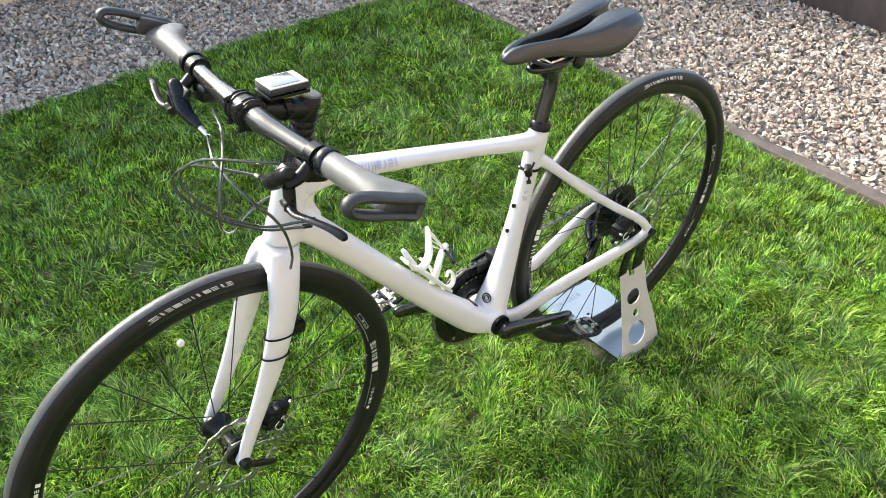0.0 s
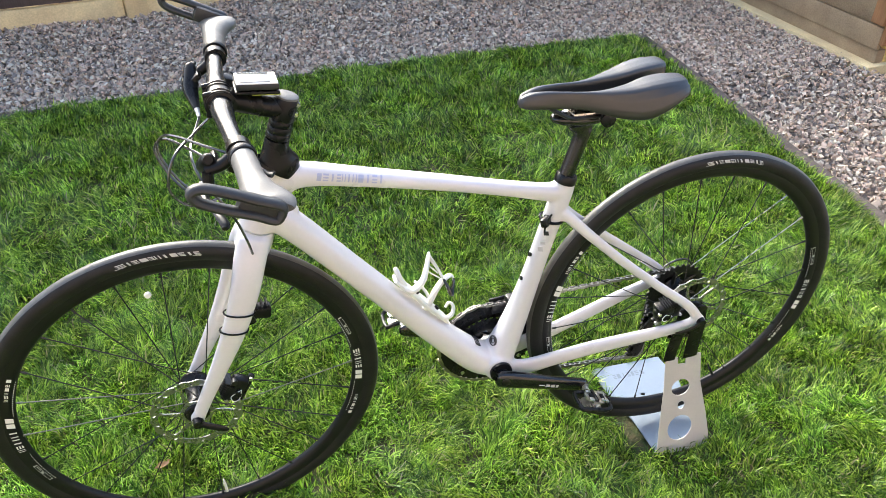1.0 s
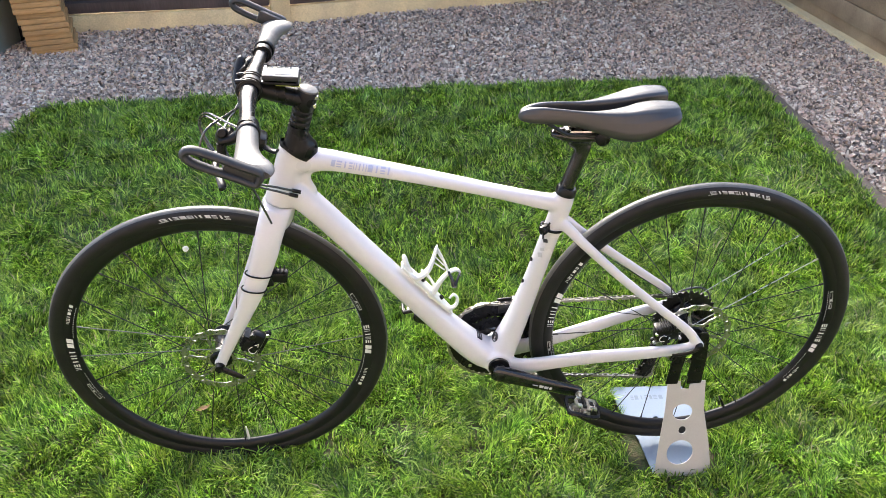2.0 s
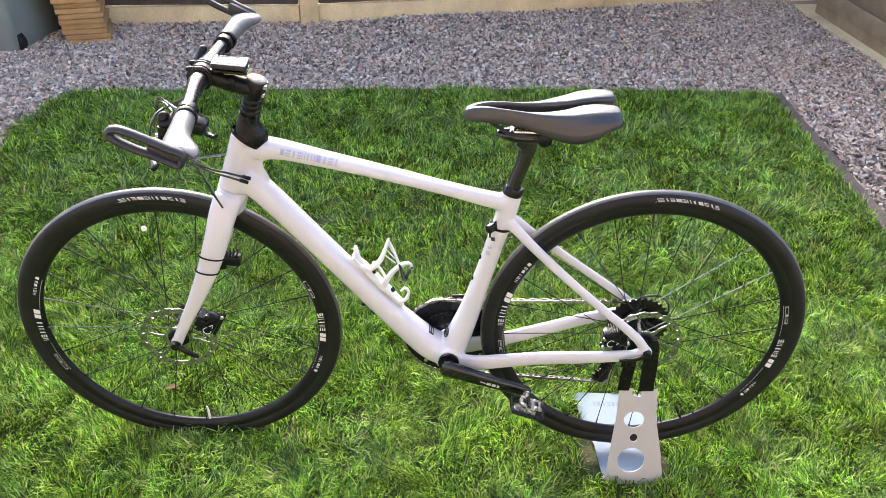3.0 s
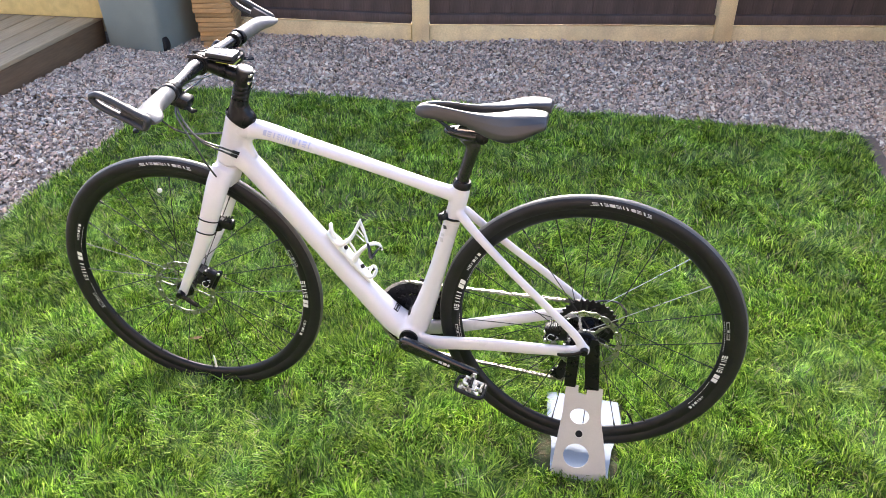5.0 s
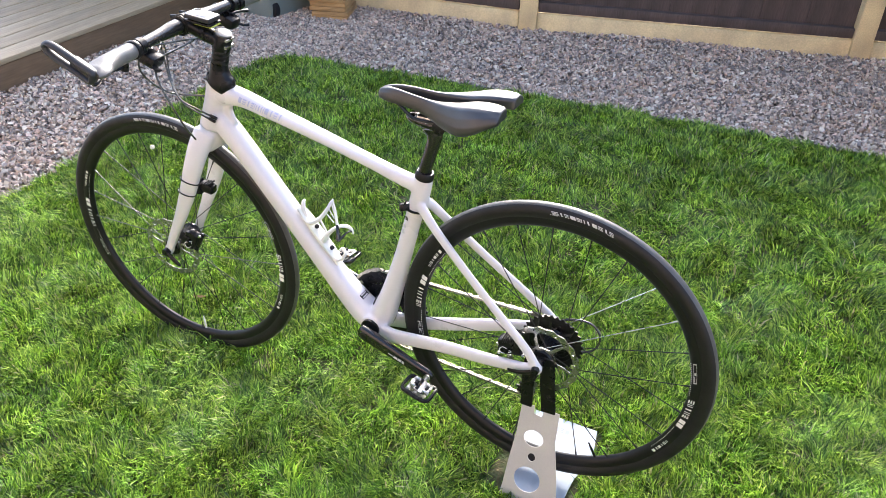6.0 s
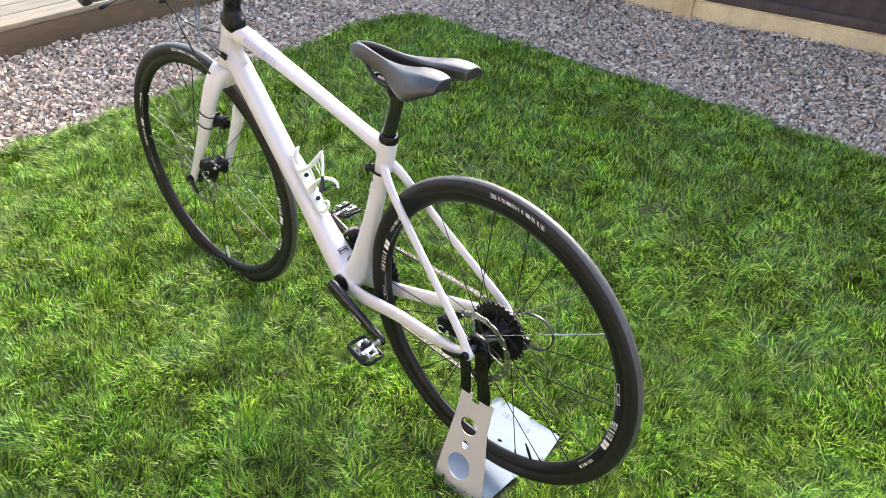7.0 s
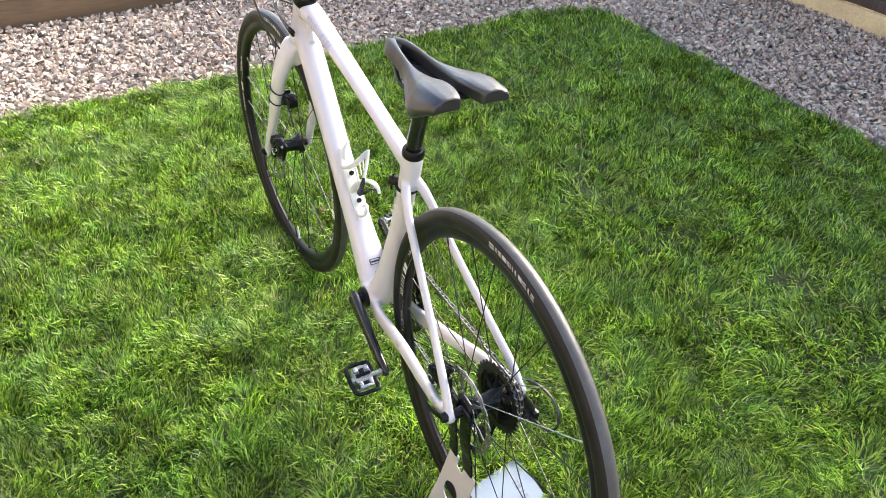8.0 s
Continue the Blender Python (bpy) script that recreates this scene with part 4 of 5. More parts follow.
def build_seat():
    bm = bmesh.new()
    lathe(bm, [(0.0135, 0), (0.0195, 0), (0.0200, 0.003), (0.0192, 0.012), (0.0165, 0.016), (0.0135, 0.016)], 32)
    m = Matrix.Translation((0.2985, 0, 0.648)) @ Matrix.Rotation(radians(-13), 4, 'Y') @ Matrix.Rotation(radians(90), 4, 'X')
    part("seat_collar", bm, BLACK, bike, "black rubber seat collar", m=m)
    bm = bmesh.new()
    sweep(bm, spline([(0.305, 0, 0.63, 0.0138, 0.0138), (0.2945, 0, 0.672, 0.0138, 0.0138), (0.281, 0, 0.722, 0.0135, 0.014), (0.277, 0, 0.745, 0.0130, 0.017), (0.282, 0, 0.760, 0.0125, 0.024), (0.286, 0, 0.772, 0.0125, 0.030)], 6), 18)
    sweep(bm, spline([(0.337, 0, 0.773, 0.008, 0.005), (0.324, 0, 0.773, 0.016, 0.010), (0.29, 0, 0.769, 0.018, 0.014), (0.258, 0, 0.768, 0.016, 0.012), (0.244, 0, 0.768, 0.010, 0.006)], 4), 14)
    post = blend(part("seat_post", bm, GLOSS, bike, "black carbon seat post with a forward-swept head"), 0.0022, 5)
    bm = bmesh.new()
    rod(bm, (0.252, -0.034, 0.779), (0.252, 0.034, 0.779), 0.0095, 16)
    box(bm, (0.062, 0.046, 0.008), (0.276, 0, 0.7845), 0.0035)
    sweep(bm, spline([(0.318, 0, 0.778, 0.012, 0.003), (0.300, 0, 0.7815, 0.019, 0.004), (0.270, 0, 0.783, 0.022, 0.005)], 3), 14)
    part("rail_clamp", bm, STEEL, post, "steel saddle rail clamp")
    part("clamp_cap", lathe(bmesh.new(), [(0.0, 0.034), (0.006, 0.034), (0.013, 0.034), (0.013, 0.039), (0.006, 0.041), (0.0, 0.041)], 20, (0.252, 0, 0.779), ring=False), BLACK, post)
    # saddle: two padded lobes with a channel between them
    key = [(0.398, 0.004, 0.0, 0.812, 0.008), (0.392, 0.012, 0.0, 0.820, 0.017), (0.375, 0.0185, 0.0, 0.826, 0.024), (0.355, 0.0215, 0.0055, 0.828, 0.026),
           (0.325, 0.0240, 0.0120, 0.827, 0.027), (0.295, 0.028, 0.0150, 0.825, 0.028), (0.27, 0.036, 0.0165, 0.825, 0.033), (0.243, 0.048, 0.0160, 0.828, 0.041),
           (0.215, 0.061, 0.0130, 0.833, 0.048), (0.192, 0.070, 0.0095, 0.839, 0.050), (0.168, 0.0740, 0.0095, 0.843, 0.043), (0.150, 0.0725, 0.012, 0.844, 0.033),
           (0.137, 0.069, 0.015, 0.844, 0.026), (0.129, 0.065, 0.018, 0.843, 0.022), (0.126, 0.062, 0.021, 0.841, 0.018)]
    bm = bmesh.new()
    for s in (1, -1):
        rings = []
        for x, o, i, z, d in spline(key, 4):
            w = max(o - i, 0.003)
            ring = [(i, z - min(d, 0.022)), (i, z - 0.006), (i + 0.07 * w, z - 0.0016), (i + 0.2 * w, z), (i + 0.5 * w, z + 0.0002), (i + 0.67 * w, z - 0.0012), (i + 0.76 * w, z - 0.0045),
                    (i + 0.9 * w, z - 0.36 * d), (o, z - 0.68 * d), (o, z - 0.9 * d), (o - 0.06 * w, z - d - 0.002), (i + 0.75 * w, z - d), (i + 0.4 * w, z - min(d, 0.024))]
            rings.append([bm.verts.new((x, s * max(q, 0.0), e)) for q, e in ring])
        for a, b in zip(rings, rings[1:]):
            for k in range(len(a)):
                bm.faces.new((a[k], a[(k + 1) % len(a)], b[(k + 1) % len(a)], b[k]))
        bm.faces.new(rings[0])
        bm.faces.new(rings[-1])
    bmesh.ops.recalc_face_normals(bm, faces=bm.faces)
    box(bm, (0.03, 0.012, 0.010), (0.374, 0, 0.814), 0.003)
    saddle = blend(part("saddle", bm, SADDLE, bike, "dark grey padded saddle with a central channel"), 0.0018, 3)
    bm = bmesh.new()
    sweep(bm, spline([(0.36, 0, 0.806, 0.014, 0.002), (0.30, 0, 0.804, 0.020, 0.002), (0.23, 0, 0.806, 0.036, 0.002), (0.165, 0, 0.820, 0.050, 0.002)], 4), 14)
    part("shell", bm, BLACK, saddle, "black saddle shell")
    for s in (1, -1):
        bm = tube(bmesh.new(), [(0.368, s * 0.006, 0.806), (0.352, s * 0.014, 0.802), (0.318, s * 0.022, 0.784), (0.300, s * 0.024, 0.781), (0.235, s * 0.024, 0.783), (0.20, s * 0.028, 0.797), (0.165, s * 0.036, 0.818)], 0.0035, 8)
        part("rail", bm, DARKSTEEL, saddle, "steel saddle rail")
    # reflector band and clamp bolt below the seat cluster
    bm = bmesh.new()
    rows = []
    for k in range(24):
        w = 2 * math.pi * k / 24
        rows.append((0.3165 + 0.0205 * math.cos(w), 0.0195 * math.sin(w), 0.574 + 0.004 * math.cos(w)))
    tube(bm, rows, 0.003, 6, 1, True)
    box(bm, (0.014, 0.030, 0.017), bevel=0.004, m=Matrix.Translation((0.331, 0.013, 0.579)) @ Matrix.Rotation(radians(-45), 4, 'Z') @ Matrix.Rotation(radians(14), 4, 'Y'))
    rod(bm, (0.333, 0.021, 0.584), (0.326, 0.022, 0.597), 0.002, 6)
    rod(bm, (0.336, 0.021, 0.570), (0.336, 0.021, 0.560), 0.002, 6)
    part("light_mount", bm, BLACK, bike, "black rubber light mount strapped round the seat tube")


def build_cockpit():
    part("headset_cover", cockpit(sweep(bmesh.new(), spline([(*axis_at(0.746, -0.006), 0.0236, 0.0330), (*axis_at(0.755, -0.009), 0.0230, 0.0345), (*axis_at(0.768, -0.005), 0.0208, 0.0262), (*axis_at(0.783, -0.001), 0.0190, 0.0195), (*axis_at(0.797), 0.0182, 0.0182)], 4), 24)), BLACK, bike, "black flared headset cover")
    for z in (0.798, 0.8083, 0.8186):
        part("spacer", cockpit(sweep(bmesh.new(), [(*axis_at(z), 0.0172, 0.0172), (*axis_at(z + 0.0015), 0.0182, 0.0182), (*axis_at(z + 0.0085), 0.0182, 0.0182), (*axis_at(z + 0.010), 0.0172, 0.0172)], 24)), BLACK, bike)
    a, b = Vector(axis_at(0.845)), Vector((0.857, 0, 0.870))
    bm = bmesh.new()
    sweep(bm, [(*axis_at(0.8288), 0.0185, 0.0185), (*axis_at(0.831), 0.0195, 0.0195), (*axis_at(0.859), 0.0190, 0.0190), (*axis_at(0.862), 0.017, 0.017)], 24)
    sweep(bm, spline([(*a, 0.0185, 0.0165), (*(a * 0.5 + b * 0.5), 0.0170, 0.0160), (*(b - Vector((0.012, 0, 0))), 0.0195, 0.0160)], 4), 20)
    lathe(bm, [(0.0165, -0.022), (0.0205, -0.021), (0.0205, 0.021), (0.0165, 0.022)], 28, tuple(b))
    stem = part("stem", cockpit(bm), BLACK, bike, "black aluminium handlebar stem")
    bm = bmesh.new()
    for y in (-0.017, -0.009, 0.009, 0.017):
        lathe(bm, [(0.0205, y - 0.0018), (0.0222, y - 0.001), (0.0222, y + 0.001), (0.0205, y + 0.0018)], 28, tuple(b))
    for y in (-0.014, 0.014):
        for dz in (-0.017, 0.017):
            rod(bm, (b.x + 0.008, y, b.z + dz), (b.x + 0.021, y, b.z + dz * 0.9), 0.004, 10)
    part("faceplate", cockpit(bm), BLACK, stem, "bolted black bar clamp")
    part("top_cap", cockpit(sweep(bmesh.new(), [(*axis_at(0.862), 0.0175, 0.0175), (*axis_at(0.8645), 0.0175, 0.0175), (*axis_at(0.866), 0.0145, 0.0145)], 24)), GREY, stem, "grey headset top cap")
    bm = bmesh.new()
    for zz in (0.837, 0.852):
        rod(bm, (*axis_at(zz, -0.017)[:1], -0.013, zz), (*axis_at(zz, -0.017)[:1], 0.013, zz), 0.0035, 8)
    part("pinch_bolt", cockpit(bm), STEEL, stem)
    # handlebar
    xb, zb = b.x, b.z
    bar = part("handlebar", cockpit(sweep(bmesh.new(), spline([(xb - 0.021, -0.292, zb - 0.001, 0.011, 0.011), (xb - 0.012, -0.20, zb, 0.011, 0.011), (xb - 0.003, -0.09, zb, 0.0125, 0.0125), (xb, -0.035, zb, 0.0158, 0.0158), (xb, 0.035, zb, 0.0158, 0.0158), (xb - 0.003, 0.09, zb, 0.0125, 0.0125), (xb - 0.012, 0.20, zb, 0.011, 0.011), (xb - 0.021, 0.292, zb - 0.001, 0.011, 0.011)], 6), 20, ref=(0, 0, 1))), BARMETAL, bike, "dark anodised flat handlebar")
    for s in (1, -1):
        bm = bmesh.new()
        sweep(bm, spline([(xb - 0.011, s * 0.172, zb, 0.0160, 0.0160), (xb - 0.013, s * 0.20, zb, 0.0165, 0.0165), (xb - 0.015, s * 0.228, zb, 0.0165, 0.0175), (xb - 0.020, s * 0.258, zb + 0.001, 0.0145, 0.0225), (xb - 0.026, s * 0.278, zb + 0.001, 0.0120, 0.0290), (xb - 0.028, s * 0.289, zb + 0.001, 0.0110, 0.0300), (xb - 0.027, s * 0.294, zb + 0.001, 0.006, 0.025)], 6), 22, ref=(0, 0, 1))
        part("grip", cockpit(bm), GREY, bar, "grey winged rubber grip")
        part("grip_collar", cockpit(sweep(bmesh.new(), [(xb - 0.0105, s * 0.162, zb, 0.0175, 0.0175), (xb - 0.0108, s * 0.164, zb, 0.0185, 0.0185), (xb - 0.0115, s * 0.172, zb, 0.0185, 0.0185), (xb - 0.0118, s * 0.174, zb, 0.0175, 0.0175)], 24, ref=(0, 0, 1))), BLACK, bar, "black grip clamp collar")
        # looped bar end, reaching forwards and up
        d = Vector((0.094, s * 0.002, 0.046)).normalized()
        c0 = Vector((xb - 0.038, s * 0.303, zb - 0.003))
        v = Vector((-0.40, 0, 0.82)).normalized()
        g = 0.0098
        loop = [c0 + d * 0.0 + v * 0, c0 + d * 0.004 - v * g, c0 + d * 0.03 - v * g * 0.98, c0 + d * 0.070 - v * g * 1.08, c0 + d * 0.096 - v * g * 0.85, c0 + d * 0.105, c0 + d * 0.096 + v * g * 0.85, c0 + d * 0.070 + v * g * 1.08, c0 + d * 0.03 + v * g * 1.02, c0 + d * 0.004 + v * g]
        rows = spline([*loop, loop[0]], 5)[:-1]
        bm = sweep(bmesh.new(), [(*q, 0.0085, 0.0060) for q in rows], 12, ref=(0, 1, 0), closed=True)
        box(bm, (0.056, 0.017, 0.026), bevel=0.006, m=Matrix.Translation(c0 + d * 0.024 - Vector((0, s * 0.006, 0))) @ Matrix.Rotation(radians(-26), 4, 'Y'))
        part("bar_end", cockpit(bm), BARGREY, bar, "looped dark grey bar end")
        # brake lever
        bm = bmesh.new()
        lathe(bm, [(0.0112, -0.008), (0.0165, -0.0075), (0.0165, 0.0075), (0.0112, 0.008)], 24, (xb - 0.009, s * 0.148, zb))
        sweep(bm, spline([(xb + 0.031, s * 0.150, zb - 0.008, 0.0060, 0.0060), (xb + 0.031, s * 0.145, zb - 0.011, 0.0094, 0.0094), (xb + 0.033, s * 0.132, zb - 0.022, 0.0112, 0.0118), (xb + 0.036, s * 0.116, zb - 0.035, 0.0108, 0.0116), (xb + 0.034, s * 0.098, zb - 0.044, 0.0080, 0.0084), (xb + 0.032, s * 0.080, zb - 0.050, 0.0052, 0.0052)], 5), 14, ref=(0, 0, 1))
        sweep(bm, spline([(xb + 0.000, s * 0.148, zb - 0.008, 0.0085, 0.0085), (xb + 0.018, s * 0.148, zb - 0.020, 0.0090, 0.0080), (xb + 0.036, s * 0.146, zb - 0.024, 0.0090, 0.0080)], 4), 12, ref=(0, 1, 0))
        box(bm, (0.018, 0.034, 0.010), bevel=0.003, m=Matrix.Translation((xb + 0.026, s * 0.134, zb - 0.020)) @ Matrix.Rotation(radians(35), 4, 'Y'))
        rod(bm, (xb + 0.034, s * 0.150, zb - 0.026), (xb + 0.037, s * 0.153, zb - 0.056), 0.0078, 14)
        rod(bm, (xb - 0.002, s * 0.148, zb - 0.015), (xb + 0.012, s * 0.148, zb - 0.013), 0.0035, 8)
        part("lever_pivot", cockpit(rod(bmesh.new(), (xb + 0.041, s * 0.151, zb - 0.043), (xb + 0.0465, s * 0.151, zb - 0.043), 0.0050, 14)), STEEL, bar, "bright lever pivot bolt")
        part("brake_lever", cockpit(bm), BLACK, bar, "black hydraulic brake lever body")
        bm = sweep(bmesh.new(), spline([(xb + 0.036, s * 0.150, zb - 0.047, 0.0050, 0.0070), (xb + 0.043, s * 0.172, zb - 0.048, 0.0036, 0.0060), (xb + 0.038, s * 0.200, zb - 0.044, 0.0030, 0.0052), (xb + 0.030, s * 0.226, zb - 0.044, 0.0032, 0.0058), (xb + 0.025, s * 0.243, zb - 0.047, 0.0046, 0.0062), (xb + 0.026, s * 0.250, zb - 0.048, 0.003, 0.004)], 5), 12, ref=(0, 0, 1))
        part("lever_blade", cockpit(bm), BLACK, bar, "curved black lever blade")
        part("hose_nut", cockpit(rod(bmesh.new(), (xb + 0.0325, s * 0.083, zb - 0.0495), (xb + 0.0310, s * 0.063, zb - 0.0555), 0.0047, 12, 0.0030)), STEEL, bar, "steel hose nut")
        # gear lever pod below the bar
        bm = box(bmesh.new(), (0.042, 0.036, 0.026), bevel=0.008, m=Matrix.Translation((xb - 0.012, s * 0.128, zb - 0.030)) @ Matrix.Rotation(radians(-20), 4, 'Y'))
        sweep(bm, spline([(xb - 0.02, s * 0.134, zb - 0.036, 0.003, 0.006), (xb - 0.038, s * 0.146, zb - 0.042, 0.003, 0.006), (xb - 0.048, s * 0.152, zb - 0.042, 0.003, 0.008)], 4), 8, ref=(0, 0, 1))
        part("gear_shifter", cockpit(bm), BLACK, bar, "black thumb gear shifter")
    # bike computer on its mount
    m = Matrix.Translation((0.804, 0.007, 0.894)) @ Matrix.Rotation(radians(-5), 4, 'Y')
    gps = part("bike_computer", cockpit(box(bmesh.new(), (0.060, 0.041, 0.010), bevel=0.003, m=m)), BARGREY, bike, "slim black and silver bike computer above the stem")
    part("bezel", cockpit(box(bmesh.new(), (0.057, 0.038, 0.003), bevel=0.001, m=m @ Matrix.Translation((0, 0, 0.0045)))), CASE, gps, "silver bezel")
    part("screen", cockpit(box(bmesh.new(), (0.042, 0.032, 0.002), bevel=0.0006, m=m @ Matrix.Translation((0.003, 0, 0.0060)))), SCREEN, gps, "grey glossy display")
    bm = box(bmesh.new(), (0.062, 0.041, 0.005), bevel=0.002, m=m @ Matrix.Translation((0, 0, -0.0088)))
    part("base", cockpit(bm), BLACK, gps)
    bm = box(bmesh.new(), (0.04, 0.034, 0.003), bevel=0.001, m=m @ Matrix.Translation((-0.012, 0, -0.0125)))
    part("rubber_pad", cockpit(bm), YELLOW, gps, "lime green rubber mount pad")
    bm = lathe(bmesh.new(), [(0.0175, -0.004), (0.019, -0.004), (0.019, 0.004), (0.0175, 0.004)], 24)
    bmesh.ops.transform(bm, matrix=Matrix.Translation((0.803, 0, 0.857)) @ Matrix.Rotation(radians(90), 4, 'Z'), verts=bm.verts)
    part("mount_band", cockpit(bm), BLACK, gps)


def build_cables():
    P = lambda *q: [tuple(BAR_TURN @ Vector(v)) for v in q]
    xb, zb = 0.857, 0.870
    lines = [
        # front brake hose, from the far lever across the front of the stem to the near fork shoulder
        [*P((xb + 0.0310, -0.064, zb - 0.0555), (xb + 0.039, -0.044, zb - 0.064)), (0.906, -0.004, 0.801), (0.907, 0.042, 0.796), (0.896, 0.076, 0.777), (0.876, 0.088, 0.750), (0.859, 0.083, 0.710), (0.848, 0.068, 0.662), (0.843, 0.046, 0.622)],
        # rear brake hose, a loop in front of the head tube
        [*P((xb + 0.0310, 0.064, zb - 0.0555), (xb + 0.050, 0.035, zb - 0.055), (xb + 0.085, -0.015, zb - 0.058), (xb + 0.102, -0.038, zb - 0.092), (xb + 0.075, -0.010, zb - 0.138), (xb + 0.020, 0.028, zb - 0.168)), (0.822, 0.037, 0.681), (0.797, 0.031, 0.670)],
        # gear cables
        [*P((xb - 0.010, 0.112, zb - 0.032), (xb + 0.030, 0.075, zb - 0.030), (xb + 0.080, 0.004, zb - 0.043), (xb + 0.097, -0.022, zb - 0.082), (xb + 0.070, 0.000, zb - 0.130), (xb + 0.020, 0.033, zb - 0.160)), (0.822, 0.039, 0.691), (0.791, 0.032, 0.679)],
        [*P((xb + 0.002, -0.098, zb - 0.040), (xb + 0.012, -0.060, zb - 0.050)), (0.898, 0.010, 0.822), (0.930, 0.068, 0.815), (0.942, 0.072, 0.765), (0.915, 0.030, 0.712), (0.862, -0.020, 0.697), (0.820, -0.036, 0.695), (0.797, -0.028, 0.690)],
    ]
    for k, q in enumerate(lines):
        part("cable", tube(bmesh.new(), q, 0.0021, 8, 8), CABLE, bike, "thin black cable housing")
        if k:
            e = Vector(q[-1])
            t = (Vector(q[-2]) - e).normalized()
            part("cable_port", rod(bmesh.new(), e - t * 0.004, e + t * 0.012, 0.0036, 10), BLACK, bike)
    part("cable", tube(bmesh.new(), [(0.03, -0.066, 0.322), (-0.01, -0.085, 0.345), (-0.06, -0.095, 0.345), (-0.085, -0.095, 0.315), (-0.07, -0.092, 0.275), (-0.02, -0.088, 0.262)], 0.0026, 8), CABLE, bike, "looped rear gear cable housing")


def build_drivetrain():
    bb = Vector((0.406, 0, 0.253))
    bm = bmesh.new()
    lathe(bm, [(0.0, -0.062), (0.012, -0.062), (0.012, 0.0), (0.012, 0.062), (0.0, 0.062)], 20, tuple(bb), ring=False)
    for s in (1, -1):
        lathe(bm, [(0.012, s * 0.040), (0.0225, s * 0.040), (0.0225, s * 0.046), (0.012, s * 0.047)], 28, tuple(bb))
    spider = part("crankset", bm, BLACK, bike, "black crankset")
    d = Vector((-0.171, 0, -0.047)).normalized()
    for s in (1, -1):
        f = d if s > 0 else -d
        rows = [(*(bb + f * q + Vector((0, s * y, 0))), w, h) for q, y, w, h in ((-0.016, 0.062, 0.006, 0.010), (-0.011, 0.063, 0.010, 0.0165), (0.0, 0.0635, 0.0115, 0.0185), (0.02, 0.065, 0.0115, 0.0175), (0.07, 0.069, 0.0100, 0.0160), (0.13, 0.073, 0.0085, 0.0140), (0.168, 0.075, 0.0085, 0.0140), (0.178, 0.075, 0.0075, 0.0115), (0.183, 0.075, 0.004, 0.006))]
        part("crank_arm", sweep(bmesh.new(), rows, 18, power=2.7), GLOSS, spider, "glossy black crank arm")
        bm = bmesh.new()
        up = Vector((0, 1, 0)).cross(f).normalized()
        for f0, f1 in (*[(0.0, 0.28)], *[(0.34 + 0.66 * a, 0.34 + 0.66 * b) for a, b in marks(3, 2, 0.2)]):
            q0, q1 = 0.070 + 0.044 * f0, 0.070 + 0.044 * f1
            hgt = 0.0012 if f0 == 0 else 0.0034
            vs = [bm.verts.new(bb + f * q + up * e + Vector((0, s * (0.0800 + (q - 0.075) * 0.045 + 0.0006), 0))) for q, e in ((q0, -hgt), (q1, -hgt), (q1, hgt), (q0, hgt))]
            bm.faces.new(vs)
        part("decal", bm, INKGREY, spider, smooth=0)
        bm = lathe(bmesh.new(), [(0.0, s * 0.0755), (0.008, s * 0.0755), (0.0095, s * 0.0745), (0.0095, s * 0.07), (0, s * 0.07)], 20, tuple(bb), ring=False)
        part("crank_cap", bm, DARKSTEEL, spider)
        build_pedal(bb + f * 0.173 + Vector((0, s * 0.075, 0)), s)
    part("chainring", gear(bmesh.new(), 50, 0.1005, -0.0465, 0.003, 0.066), BLACK, spider, "large black chainring")
    part("chainring", gear(bmesh.new(), 34, 0.0690, -0.0400, 0.003, 0.040), BLACK, spider, "small black chainring")
    for o in list(spider.children):
        if o.name.startswith("chainring"):
            o.location = bb
    for k in range(4):
        w = radians(35 + 90 * k)
        e = Vector((math.cos(w), 0, math.sin(w)))
        part("spider_arm", sweep(bmesh.new(), [(*(bb + e * 0.02 + Vector((0, -0.052, 0))), 0.006, 0.014), (*(bb + e * 0.06 + Vector((0, -0.048, 0))), 0.004, 0.011), (*(bb + e * 0.092 + Vector((0, -0.047, 0))), 0.004, 0.008)], 10), BLACK, spider)
        part("chainring_bolt", rod(bmesh.new(), bb + e * 0.0885 + Vector((0, -0.0425, 0)), bb + e * 0.0885 + Vector((0, -0.054, 0)), 0.0045, 12), STEEL, spider)
    # cassette
    bm = bmesh.new()
    for k, t in enumerate((32, 28, 25, 23, 21, 19, 17, 15, 14, 13, 11)):
        gear(bm, t, 0.00204 * t, -0.023 - 0.0037 * k, 0.0018, max(0.016, 0.00204 * t - 0.013))
    lathe(bm, [(0.012, -0.064), (0.018, -0.064), (0.018, -0.02), (0.012, -0.02)], 24)
    for k in range(6):
        w = radians(60 * k)
        sweep(bm, [(0.016 * math.cos(w), -0.026, 0.016 * math.sin(w), 0.004, 0.005), (0.052 * math.cos(w + 0.35), -0.024, 0.052 * math.sin(w + 0.35), 0.002, 0.003)], 6)
    part("cassette", bm, DARKSTEEL, bike, "eleven-speed steel cassette", m=Matrix.Translation(REAR))
    # chain: small plates along its run over ring, cogs and jockey wheels
    j1, j2 = Vector((0.030, -0.046, 0.232)), Vector((0.052, -0.046, 0.148))
    run = []
    up0, up1 = Vector((0.425, -0.046, 0.352)), Vector((0.008, -0.044, 0.367))
    run += [up0.lerp(up1, t) for t in np.linspace(0, 1, 34)]
